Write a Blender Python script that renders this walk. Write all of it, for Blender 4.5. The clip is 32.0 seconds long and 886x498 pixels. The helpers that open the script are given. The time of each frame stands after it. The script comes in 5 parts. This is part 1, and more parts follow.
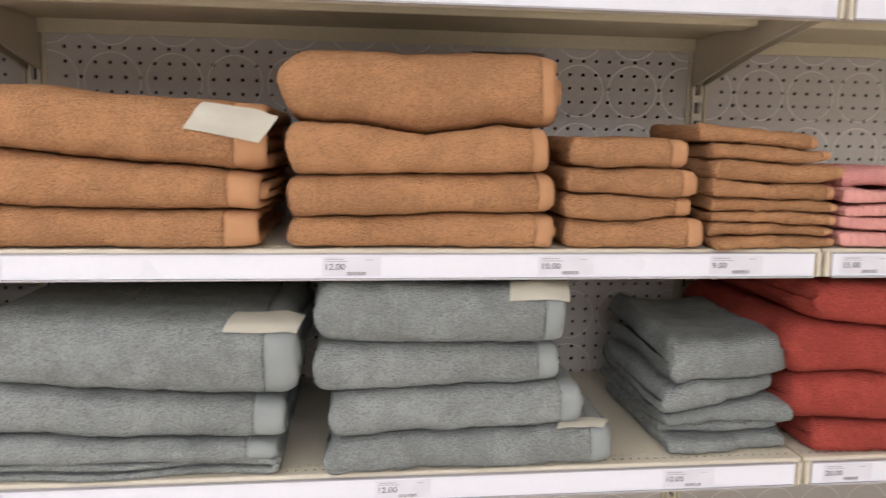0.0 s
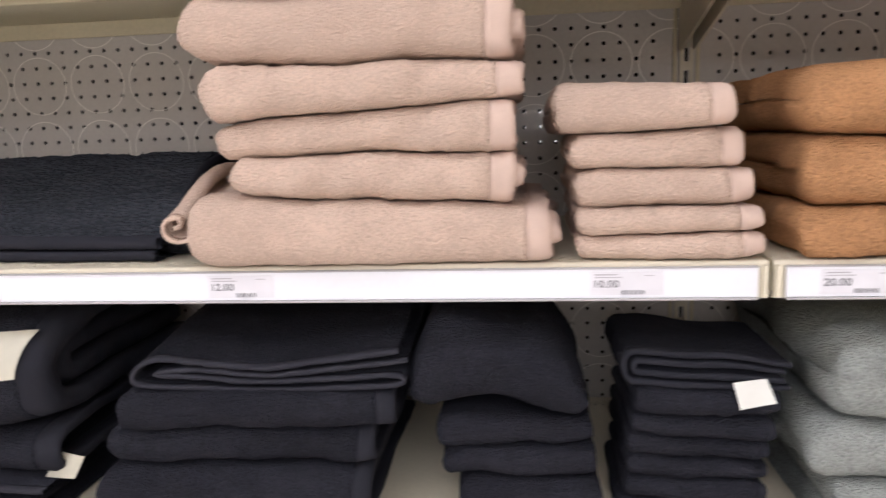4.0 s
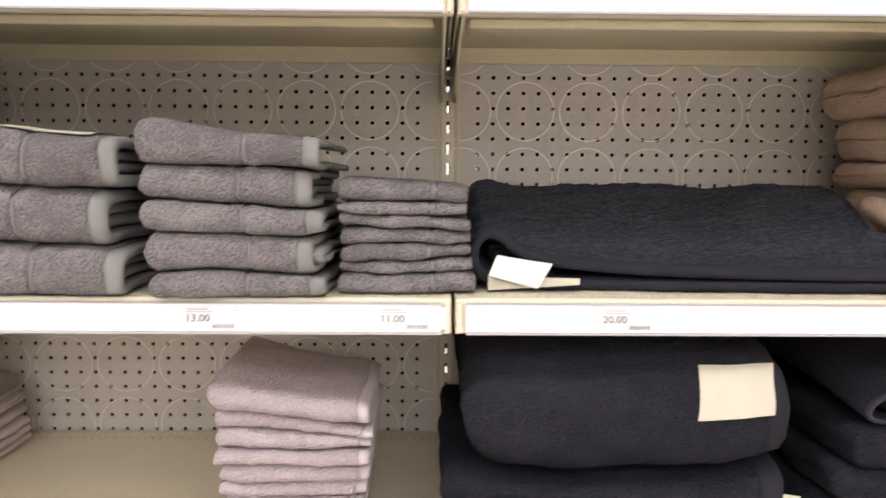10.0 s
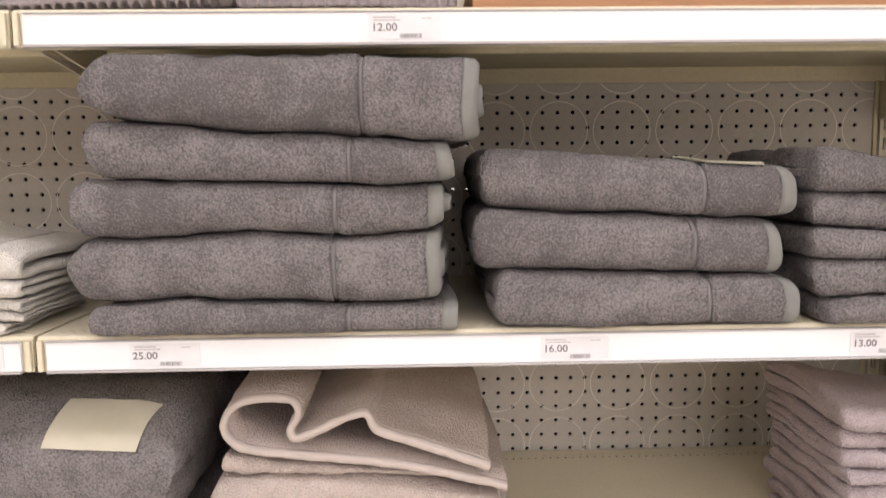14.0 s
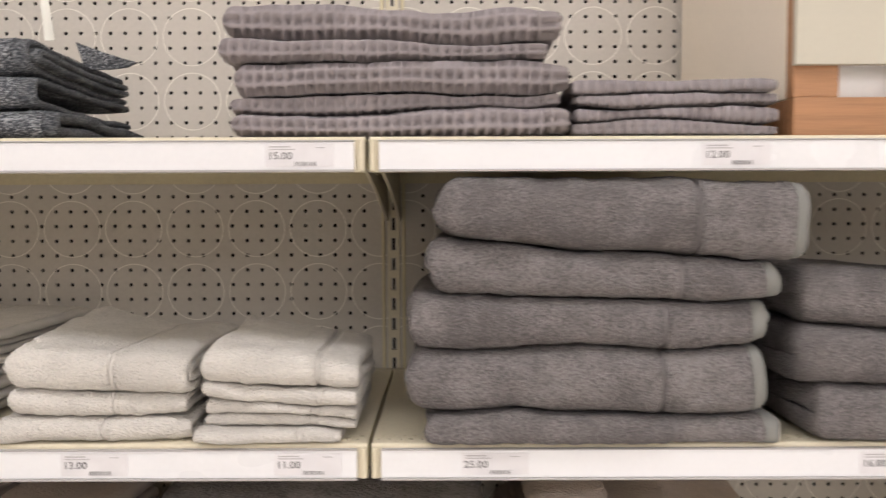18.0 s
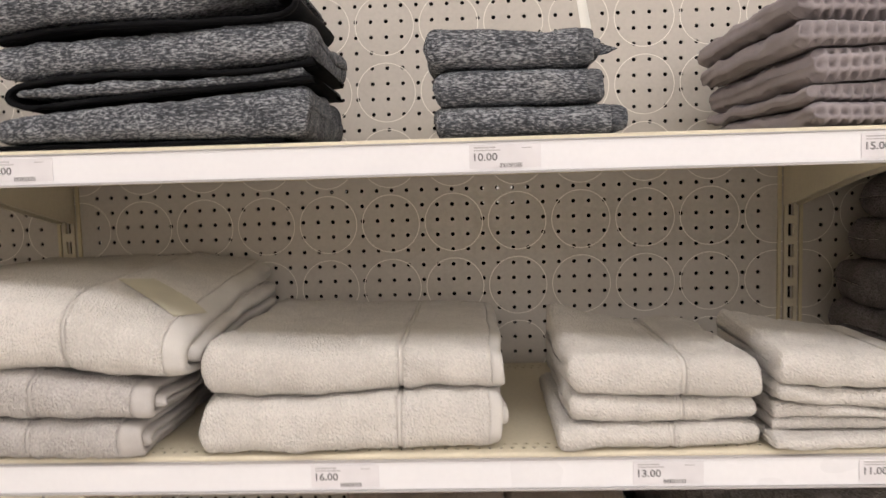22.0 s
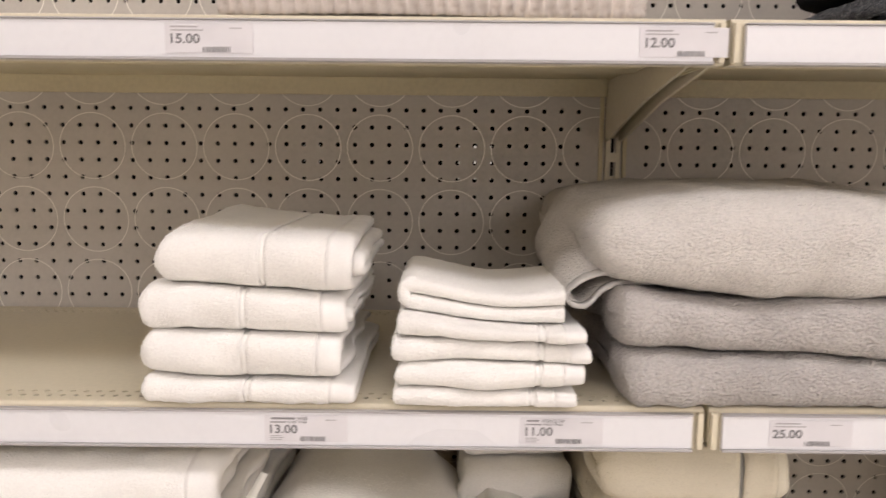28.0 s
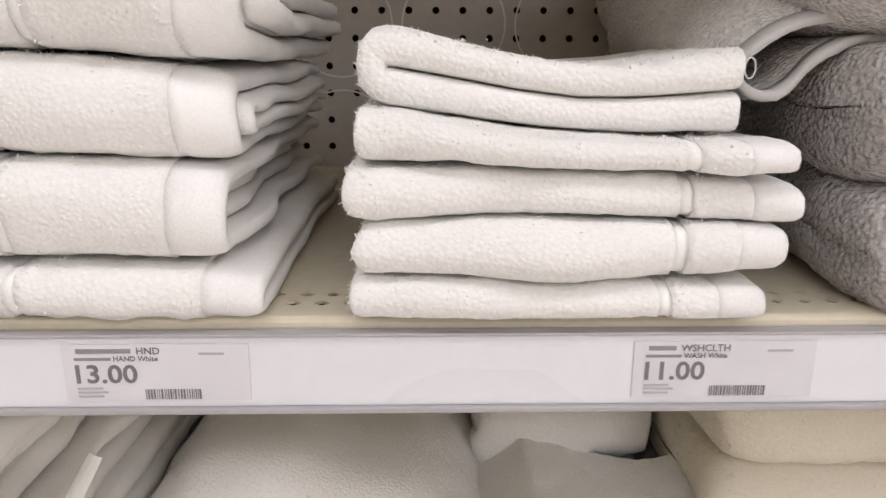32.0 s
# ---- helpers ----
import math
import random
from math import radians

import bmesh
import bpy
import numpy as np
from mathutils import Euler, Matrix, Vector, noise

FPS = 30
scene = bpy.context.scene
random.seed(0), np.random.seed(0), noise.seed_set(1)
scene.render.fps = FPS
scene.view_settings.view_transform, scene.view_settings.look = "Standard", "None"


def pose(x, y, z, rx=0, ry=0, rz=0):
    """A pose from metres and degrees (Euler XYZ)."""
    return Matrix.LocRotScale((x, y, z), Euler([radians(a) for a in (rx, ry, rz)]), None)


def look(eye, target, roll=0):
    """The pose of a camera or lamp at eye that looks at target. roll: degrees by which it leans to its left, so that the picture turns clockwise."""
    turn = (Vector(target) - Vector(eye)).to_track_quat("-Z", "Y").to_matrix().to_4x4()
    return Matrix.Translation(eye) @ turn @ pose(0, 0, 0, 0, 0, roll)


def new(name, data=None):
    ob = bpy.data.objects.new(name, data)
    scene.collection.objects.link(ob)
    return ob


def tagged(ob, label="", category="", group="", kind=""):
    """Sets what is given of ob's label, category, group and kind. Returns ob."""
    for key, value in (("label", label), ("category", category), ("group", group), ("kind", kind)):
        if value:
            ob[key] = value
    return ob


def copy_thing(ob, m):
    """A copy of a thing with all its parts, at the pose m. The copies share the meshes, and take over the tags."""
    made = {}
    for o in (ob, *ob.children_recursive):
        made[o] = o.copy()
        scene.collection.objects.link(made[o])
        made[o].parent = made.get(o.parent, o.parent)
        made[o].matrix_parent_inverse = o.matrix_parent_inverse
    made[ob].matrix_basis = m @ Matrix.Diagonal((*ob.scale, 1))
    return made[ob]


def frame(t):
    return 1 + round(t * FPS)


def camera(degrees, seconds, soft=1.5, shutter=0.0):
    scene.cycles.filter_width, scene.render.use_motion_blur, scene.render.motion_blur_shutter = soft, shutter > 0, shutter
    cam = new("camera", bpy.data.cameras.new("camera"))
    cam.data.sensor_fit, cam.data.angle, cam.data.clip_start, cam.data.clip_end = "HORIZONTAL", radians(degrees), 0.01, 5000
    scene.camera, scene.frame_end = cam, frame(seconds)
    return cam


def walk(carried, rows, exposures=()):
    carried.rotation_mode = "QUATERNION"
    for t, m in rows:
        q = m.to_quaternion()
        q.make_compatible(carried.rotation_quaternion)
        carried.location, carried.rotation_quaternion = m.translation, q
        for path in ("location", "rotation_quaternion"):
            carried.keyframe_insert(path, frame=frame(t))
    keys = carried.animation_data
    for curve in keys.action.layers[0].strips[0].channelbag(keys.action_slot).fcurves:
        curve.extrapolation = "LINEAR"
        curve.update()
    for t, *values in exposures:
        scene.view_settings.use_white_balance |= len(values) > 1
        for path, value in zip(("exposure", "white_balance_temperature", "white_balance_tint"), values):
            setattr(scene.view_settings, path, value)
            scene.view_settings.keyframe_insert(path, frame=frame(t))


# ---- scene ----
cam = camera(63.2, 32.0, 1.4, 0.5)
PATH = [
    (0, (-0.648, -1.37, 1.43), (-0.425, 0.596, 1.138), 0.9),
    (0.5, (-0.701, -1.331, 1.433), (-0.584, 0.637, 1.1), 1.6),
    (1, (-0.708, -1.262, 1.428), (-0.735, 0.705, 1.064), 2.5),
    (1.5, (-0.767, -1.227, 1.42), (-0.873, 0.735, 1.046), 2.1),
    (2, (-0.947, -1.254, 1.43), (-1.082, 0.707, 1.057), 0.1),
    (2.5, (-1.065, -1.237, 1.435), (-1.331, 0.712, 1.074), -0.6),
    (3, (-1.175, -1.141, 1.415), (-1.541, 0.804, 1.127), 0.5),
    (3.5, (-1.321, -1.133, 1.421), (-1.625, 0.822, 1.125), -0.0),
    (4, (-1.476, -1.199, 1.436), (-1.7, 0.762, 1.108), -1.9),
    (4.5, (-1.598, -1.16, 1.427), (-1.798, 0.801, 1.09), -1.4),
    (6.5, (-1.914, -1.333, 1.416), (-1.851, 0.631, 1.044), 1.7),
    (7, (-1.993, -1.331, 1.428), (-2.045, 0.636, 1.071), 2.3),
    (7.5, (-2.019, -1.266, 1.445), (-2.135, 0.711, 1.161), 3.0),
    (8, (-1.978, -1.167, 1.511), (-1.995, 0.822, 1.301), 2.6),
    (8.5, (-1.995, -1.122, 1.512), (-1.956, 0.867, 1.303), 1.5),
    (9, (-2.134, -1.139, 1.483), (-2.096, 0.843, 1.213), 0.9),
    (9.5, (-2.345, -1.225, 1.468), (-2.298, 0.761, 1.24), 0.3),
    (10, (-2.461, -1.229, 1.435), (-2.435, 0.759, 1.214), 0.4),
    (10.5, (-2.523, -1.125, 1.414), (-2.532, 0.858, 1.151), 1.4),
    (11, (-2.619, -1.128, 1.419), (-2.667, 0.843, 1.079), 1.4),
    (11.5, (-2.765, -1.202, 1.407), (-2.816, 0.767, 1.06), -0.2),
    (12, (-2.88, -1.22, 1.407), (-2.944, 0.75, 1.063), -0.3),
    (12.5, (-2.997, -1.17, 1.408), (-3.093, 0.796, 1.056), 0.1),
    (13, (-3.098, -1.151, 1.437), (-3.189, 0.822, 1.118), -0.2),
    (13.5, (-3.213, -1.203, 1.446), (-3.193, 0.778, 1.176), -1.6),
    (15.5, (-3.23, -1.236, 1.556), (-3.149, 0.76, 1.462), 0.8),
    (16, (-3.092, -1.2, 1.544), (-2.991, 0.795, 1.459), 1.0),
    (16.5, (-3.16, -1.185, 1.586), (-3.161, 0.803, 1.365), 0.8),
    (17, (-3.308, -1.229, 1.566), (-3.337, 0.764, 1.403), -0.1),
    (17.5, (-3.447, -1.268, 1.595), (-3.456, 0.726, 1.448), -1.2),
    (18, (-3.571, -1.247, 1.551), (-3.573, 0.751, 1.462), -0.2),
    (18.5, (-3.679, -1.173, 1.582), (-3.716, 0.823, 1.466), -0.3),
    (19, (-3.746, -1.174, 1.646), (-3.614, 0.82, 1.715), 0.4),
    (19.5, (-3.766, -1.218, 1.647), (-3.536, 0.769, 1.653), -1.1),
    (20, (-3.854, -1.259, 1.63), (-3.707, 0.735, 1.577), -1.1),
    (20.5, (-3.925, -1.27, 1.565), (-3.926, 0.727, 1.451), -1.8),
    (21, (-4.04, -1.266, 1.557), (-4.054, 0.707, 1.233), -0.9),
    (21.5, (-4.127, -1.261, 1.53), (-4.228, 0.724, 1.307), -0.8),
    (22, (-4.183, -1.215, 1.587), (-4.266, 0.776, 1.422), -1.6),
    (22.5, (-4.234, -1.184, 1.596), (-4.177, 0.809, 1.441), -1.3),
    (23, (-4.355, -1.224, 1.582), (-4.164, 0.762, 1.444), -0.3),
    (23.5, (-4.488, -1.25, 1.59), (-4.225, 0.729, 1.484), 0.8),
    (24, (-4.526, -1.256, 1.626), (-4.255, 0.724, 1.541), 2.3),
    (24.5, (-4.489, -1.25, 1.638), (-4.283, 0.735, 1.506), 3.0),
    (25, (-4.535, -1.238, 1.568), (-4.437, 0.75, 1.367), 2.4),
    (25.5, (-4.608, -1.257, 1.56), (-4.615, 0.723, 1.278), 0.2),
    (26, (-4.716, -1.202, 1.548), (-4.737, 0.778, 1.271), 0.5),
    (26.5, (-4.844, -1.147, 1.555), (-4.862, 0.837, 1.305), 0.6),
    (28.5, (-5.194, -1.044, 1.498), (-5.181, 0.939, 1.237), 0.4),
    (29, (-5.240, -0.991, 1.477), (-5.142, 0.983, 1.169), -0.3),
    (29.5, (-5.222, -0.912, 1.47), (-5.012, 1.048, 1.131), -0.6),
    (30, (-5.159, -0.796, 1.455), (-4.989, 1.161, 1.082), -0.3),
    (30.5, (-5.138, -0.754, 1.425), (-4.985, 1.192, 0.993), 0.4),
    (31, (-5.127, -0.738, 1.405), (-5.031, 1.201, 0.926), 0.1),
    (31.5, (-5.133, -0.722, 1.398), (-5.052, 1.209, 0.886), 0.4),
    (32, (-5.137, -0.711, 1.397), (-5.101, 1.217, 0.870), 0.1),
]
EXPOSURES = [(0.0, -0.47, 5700, 11), (1.0, -0.37, 5700, 11), (3.0, -0.37, 5700, 12), (6.5, -0.33, 5750, 11), (8.0, -0.45, 5800, 11), (8.6, -0.55, 5800, 10), (9.0, -0.22, 5900, 10), (11.0, -0.06, 6150, 12),
             (13.0, -0.26, 6350, 12), (16.0, -0.55, 6000, 10), (18.0, -0.65, 6230, 9), (20.0, -0.71, 6230, 9), (23.0, -0.68, 6360, 11), (26.0, -0.9, 6310, 12), (29.0, -0.72, 6300, 13),
             (30.5, -0.76, 6100, 13), (32.0, -0.91, 5900, 11)]
walk(cam, [(t, look(e, g, r)) for t, e, g, r in PATH], EXPOSURES)

# ---- light: a store ceiling, out of view, with long fluorescent fixtures assumed over the aisle ----
world = bpy.data.worlds.new("world")
scene.world = world
world.use_nodes = True
world.node_tree.nodes["Background"].inputs[0].default_value = (1.0, 0.95, 0.88, 1)
world.node_tree.nodes["Background"].inputs[1].default_value = 0.05
scene.view_settings.exposure = 0.0

BAY = 1.2192
LEFT, RIGHT = -5 * BAY - BAY, BAY * 1
CEIL = 3.5
AISLE = -12.0


def strip_lamp(name, x, y, length, watts, wide):
    lamp = bpy.data.lights.new(name, "AREA")
    lamp.shape, lamp.size, lamp.size_y = "RECTANGLE", length, wide
    lamp.energy, lamp.color = watts, (1.0, 0.942, 0.935)
    ob = new(name, lamp)
    ob.matrix_world = pose(x, y, CEIL - 0.09)
    return ob


# Rows placed by trial for each bay's brightness; far and back are added fill.
strip_lamp("ceiling_lamp_near", -4.7, -1.3, 6.9, 72, 0.5)
strip_lamp("ceiling_lamp_middle", -3.4, -3.9, 8.2, 150, 1.5)
strip_lamp("ceiling_lamp_far", -0.9, -6.5, 5.5, 230, 1.5)
strip_lamp("ceiling_lamp_back", -0.9, -10.5, 5.5, 290, 1.5)
strip_lamp("ceiling_lamp_next_aisle", -2.4, 1.7, 8.2, 260, 0.5)


# ---- materials ----
def lin(r, g, b, k=1.0):
    return tuple((((c / 255 + 0.055) / 1.055) ** 2.4 if c > 10 else c / 255 / 12.92) * k for c in (r, g, b))


class Nodes:
    """Short hand for building a node tree."""

    def __init__(self, name):
        self.m = bpy.data.materials.new(name)
        self.m.use_nodes = True
        self.t = self.m.node_tree
        self.p = self.t.nodes["Principled BSDF"]

    def add(self, kind, **inputs):
        n = self.t.nodes.new(kind)
        for k, v in inputs.items():
            n.inputs[k.replace("_", " ")].default_value = v
        return n

    def link(self, a, b):
        self.t.links.new(a, b)

    def math(self, op, a, b):
        n = self.t.nodes.new("ShaderNodeMath")
        n.operation = op
        for i, v in enumerate((a, b)):
            if isinstance(v, (int, float)):
                n.inputs[i].default_value = v
            else:
                self.link(v, n.inputs[i])
        return n.outputs[0]

    def coords(self, scale=(1, 1, 1)):
        tc, mp = self.add("ShaderNodeTexCoord"), self.add("ShaderNodeMapping")
        info = self.add("ShaderNodeObjectInfo")
        off = self.math("MULTIPLY", info.outputs["Random"], 7.0)
        self.link(tc.outputs["Object"], mp.inputs["Vector"])
        self.link(off, mp.inputs["Location"])
        mp.inputs["Scale"].default_value = scale
        return mp.outputs[0], info.outputs["Random"]

    def noise(self, vec, scale, detail=2.0, rough=0.5):
        n = self.add("ShaderNodeTexNoise", Scale=scale, Detail=detail, Roughness=rough)
        self.link(vec, n.inputs["Vector"])
        return n.outputs["Fac"]

    def ramp(self, fac, stops):
        n = self.t.nodes.new("ShaderNodeValToRGB")
        e = n.color_ramp.elements
        while len(e) < len(stops):
            e.new(0.5)
        for el, (pos, colr) in zip(e, stops):
            el.position, el.color = pos, (*colr, 1)
        self.link(fac, n.inputs[0])
        return n.outputs[0]

    def bump(self, height, strength, dist):
        n = self.add("ShaderNodeBump", Strength=strength, Distance=dist)
        self.link(height, n.inputs["Height"])
        self.link(n.outputs[0], self.p.inputs["Normal"])


def times(c, k):
    return tuple(min(1.0, v * k) for v in c)


def terry(name, rgb, contrast=0.2, pile=1.0, stretch=(0.5, 1, 1), depth=1.0):
    """Looped cotton pile: soft patches, with short ripples of tufts a few millimetres across, finer loops on them;
    shade between tufts is put into the colour.
    """
    n = Nodes(name)
    vec, rnd = n.coords(stretch)
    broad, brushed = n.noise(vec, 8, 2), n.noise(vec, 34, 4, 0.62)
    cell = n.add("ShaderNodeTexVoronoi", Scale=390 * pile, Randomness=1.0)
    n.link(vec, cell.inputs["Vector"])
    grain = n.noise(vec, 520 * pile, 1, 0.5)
    # Feeds the colour too: tuft centres paler, gaps darker, as the pile's painted self-shade.
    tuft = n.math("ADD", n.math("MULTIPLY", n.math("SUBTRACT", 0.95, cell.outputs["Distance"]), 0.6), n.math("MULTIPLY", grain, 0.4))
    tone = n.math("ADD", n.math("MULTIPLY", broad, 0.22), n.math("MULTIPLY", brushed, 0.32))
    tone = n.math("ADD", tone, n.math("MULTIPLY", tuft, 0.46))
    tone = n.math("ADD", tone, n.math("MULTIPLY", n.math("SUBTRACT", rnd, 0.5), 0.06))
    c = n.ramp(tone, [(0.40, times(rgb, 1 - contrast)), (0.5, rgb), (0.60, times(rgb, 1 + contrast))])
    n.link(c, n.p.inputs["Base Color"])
    n.p.inputs["Roughness"].default_value = 0.97
    n.p.inputs["Specular IOR Level"].default_value = 0.1
    n.bump(tuft, 1.0, 0.0034 * depth)
    return n.m


def woven(name, rgb, contrast=0.06):
    """Flat woven border or hem."""
    n = Nodes(name)
    vec, rnd = n.coords((1, 1, 1))
    broad, thread = n.noise(vec, 25, 2), n.noise(vec, 900, 1)
    c = n.ramp(n.math("ADD", n.math("MULTIPLY", broad, 0.6), n.math("MULTIPLY", thread, 0.4)),
               [(0.35, times(rgb, 1 - contrast)), (0.65, times(rgb, 1 + contrast))])
    n.link(c, n.p.inputs["Base Color"])
    n.p.inputs["Roughness"].default_value = 0.85
    n.p.inputs["Specular IOR Level"].default_value = 0.12
    n.bump(thread, 0.25, 0.001)
    return n.m


def heather(name, dark, light):
    """Two-yarn marl: pale flecks in short rows on a dark ground."""
    n = Nodes(name)
    vec, rnd = n.coords((0.26, 1, 1))
    fleck, big, loop = n.noise(vec, 600, 2, 0.6), n.noise(vec, 40, 2), n.noise(vec, 900, 1)
    v = n.math("ADD", n.math("MULTIPLY", fleck, 0.8), n.math("MULTIPLY", big, 0.2))
    c = n.ramp(v, [(0.40, dark), (0.50, times(dark, 2.0)), (0.57, times(light, 0.62)), (0.66, light)])
    n.link(c, n.p.inputs["Base Color"])
    n.p.inputs["Roughness"].default_value = 0.97
    n.p.inputs["Specular IOR Level"].default_value = 0.1
    n.bump(n.math("ADD", fleck, n.math("MULTIPLY", loop, 0.3)), 0.9, 0.003)
    return n.m


def enamel(name, rgb, rough=0.45, spots=0.05):
    """Powder-coated steel with slight scuffs."""
    n = Nodes(name)
    vec, rnd = n.coords((1, 1, 1))
    broad, fine = n.noise(vec, 4, 3), n.noise(vec, 160, 2)
    v = n.math("ADD", n.math("MULTIPLY", broad, 0.6), n.math("MULTIPLY", fine, 0.4))
    n.link(n.ramp(v, [(0.34, times(rgb, 1 - spots * 1.6)), (0.5, rgb), (0.66, times(rgb, 1 + spots))]), n.p.inputs["Base Color"])
    r = n.math("ADD", n.math("MULTIPLY", broad, 0.2), rough - 0.1)
    n.link(r, n.p.inputs["Roughness"])
    n.bump(fine, 0.06, 0.0008)
    return n.m


def wood(name, rgb):
    n = Nodes(name)
    vec, rnd = n.coords((0.6, 12, 12))
    grain, fine = n.noise(vec, 9, 4, 0.6), n.noise(vec, 60, 2)
    v = n.math("ADD", n.math("MULTIPLY", grain, 0.75), n.math("MULTIPLY", fine, 0.25))
    n.link(n.ramp(v, [(0.3, times(rgb, 0.78)), (0.5, rgb), (0.7, times(rgb, 1.18))]), n.p.inputs["Base Color"])
    n.p.inputs["Roughness"].default_value = 0.55
    n.bump(v, 0.12, 0.001)
    return n.m


def paper(name, rgb):
    n = Nodes(name)
    vec, rnd = n.coords((1, 1, 1))
    v = n.noise(vec, 30, 3)
    n.link(n.ramp(v, [(0.3, times(rgb, 0.95)), (0.7, times(rgb, 1.04))]), n.p.inputs["Base Color"])
    n.p.inputs["Roughness"].default_value = 0.7
    return n.m


CLOTH = {
    "tan": ((177, 132, 92), (190, 143, 102)),
    "sage": ((146, 149, 144), (152, 156, 151)),
    "red": ((165, 75, 63), (170, 82, 70)),
    "rose": ((214, 150, 142), (224, 172, 162)),
    "blush": ((198, 174, 156), (205, 180, 164)),
    "navy": ((40, 40, 46), (42, 42, 48)),
    "slate": ((127, 122, 122), (132, 131, 128)),
    "mauve": ((172, 160, 162), (190, 180, 180)),
    "taupe": ((184, 171, 164), (188, 176, 169)),
    "pebble": ((209, 204, 198), (206, 202, 197)),
    "ash": ((186, 181, 177), (188, 183, 179)),
    "white": ((246, 243, 238), (246, 243, 239)),
    "cream": ((232, 224, 205), (236, 229, 212)),
    "stone": ((196, 186, 176), (206, 198, 188)),
    "char": ((40, 39, 45), (52, 51, 57)),
}
PILE, HEM, STRIPE = {}, {}, {}
# Colour spread for each hue, with the painted tuft shade in it.
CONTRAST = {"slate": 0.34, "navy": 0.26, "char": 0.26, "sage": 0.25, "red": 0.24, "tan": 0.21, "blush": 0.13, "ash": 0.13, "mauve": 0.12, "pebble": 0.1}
FINE = {"ash": 0.9, "pebble": 1.1}
DEEP = {"slate": 1.45, "sage": 1.3, "tan": 1.3, "navy": 1.2, "ash": 1.3}
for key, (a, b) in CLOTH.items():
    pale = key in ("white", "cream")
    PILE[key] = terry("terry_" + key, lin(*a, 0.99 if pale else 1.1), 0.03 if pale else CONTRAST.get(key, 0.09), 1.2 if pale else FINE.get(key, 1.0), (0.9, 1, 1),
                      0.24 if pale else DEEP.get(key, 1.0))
    HEM[key] = woven("hem_" + key, lin(*b, 0.98))
    STRIPE[key] = woven("stripe_" + key, lin(*a, 1.04))
STRIPE["cream"] = woven("stripe_grey", lin(146, 145, 142))
PILE["rib"] = terry("chenille_navy", lin(50, 52, 57), 0.3, 0.62, (0.5, 1, 1), 1.7)
PILE["marl"] = heather("marl_pile", lin(62, 64, 68), lin(172, 174, 178))
HEM["marl"] = heather("marl_hem", lin(62, 64, 68), lin(140, 142, 146))
PILE["black"] = woven("black_backing", lin(15, 15, 17), 0.2)
PILE["waffle_grey"] = woven("waffle_grey", lin(150, 142, 144), 0.1)
HEM["waffle_grey"] = woven("waffle_grey_hem", lin(146, 138, 139))
PILE["waffle_light"] = woven("waffle_light", lin(212, 202, 194), 0.08)
HEM["waffle_light"] = woven("waffle_light_hem", lin(214, 205, 198))
PILE["waffle_rose"] = woven("waffle_rose", lin(220, 160, 148), 0.08)
HEM["waffle_rose"] = woven("waffle_rose_hem", lin(218, 160, 152))
PILE["knit_char"] = terry("knit_charcoal", lin(46, 45, 47), 0.5, 0.35, (1, 1, 1), 2.0)
PILE["knit_cream"] = terry("knit_cream", lin(168, 152, 116), 0.35, 0.35, (1, 1, 1), 2.0)

for key in CLOTH:
    PILE[key]["fuzz"] = 0.0016 if key in ("white", "cream") else 0.0018
PILE["knit_char"]["fuzz"] = PILE["knit_cream"]["fuzz"] = 0.0075

STEEL = enamel("cream_steel", lin(218, 208, 184), 0.42)
# Copy of the cream steel; undersides' shade and yellow bounce put into its colour.
STEEL_SHADED = enamel("cream_steel_shaded", lin(212, 201, 168), 0.5)
BOARD = enamel("pegboard_laminate", lin(200, 193, 184), 0.5, 0.04)
RING = enamel("ring_print", lin(235, 230, 220), 0.3, 0.02)
# Near-black: the shade inside hollows is put into this colour.
SHADE_DARK = enamel("hollow_shade", lin(38, 34, 30), 0.9, 0.1)
RAIL = enamel("white_rail", lin(232, 231, 234), 0.3, 0.015)
RAIL_LIP = enamel("rail_lip", lin(176, 172, 172), 0.35, 0.03)
CARD = paper("card_stock", lin(195, 189, 170))
CARD_WHITE = paper("white_card", lin(226, 224, 216))
LABEL = paper("label_paper", lin(223, 220, 223))
INK = paper("grey_ink", lin(122, 120, 122))
INK_SOFT = paper("soft_grey_ink", lin(146, 143, 145))
INK_PALE = paper("pale_ink", lin(178, 174, 176))
INK_SIGN = paper("sign_ink", lin(120, 116, 112))
OAK = wood("display_wood", lin(170, 124, 88))
SIGN = enamel("cream_sign_board", lin(194, 188, 173), 0.55, 0.02)
# Paler than the sign's cream: light missing on that side is put into the colour.
SIDE = enamel("cream_side_panel", lin(242, 230, 214), 0.6, 0.02)
SIGN_IN = enamel("white_sign_core", lin(236, 234, 234), 0.6, 0.02)
TILE = enamel("floor_tile_paint", lin(236, 230, 220), 0.35, 0.06)
CEILING = enamel("ceiling_paint", lin(232, 230, 224), 0.9, 0.03)
# Paint of the unseen room walls, raised to throw light back at the shelves.
BACKWALL = enamel("bounce_wall_paint", lin(214, 206, 194), 0.8, 0.1)


# ---- mesh helpers ----
def mesh(name, verts, faces, material, smooth=False):
    me = bpy.data.meshes.new(name)
    me.from_pydata(verts if isinstance(verts, list) else verts.tolist(), [], faces if isinstance(faces, list) else faces.tolist())
    if smooth:
        me.polygons.foreach_set("use_smooth", np.ones(len(me.polygons), bool))
    me.materials.append(material)
    me.update()
    return me


def part(name, me, parent, label=""):
    ob = new(name, me)
    ob.parent = parent
    if label:
        ob["label"] = label
    return ob


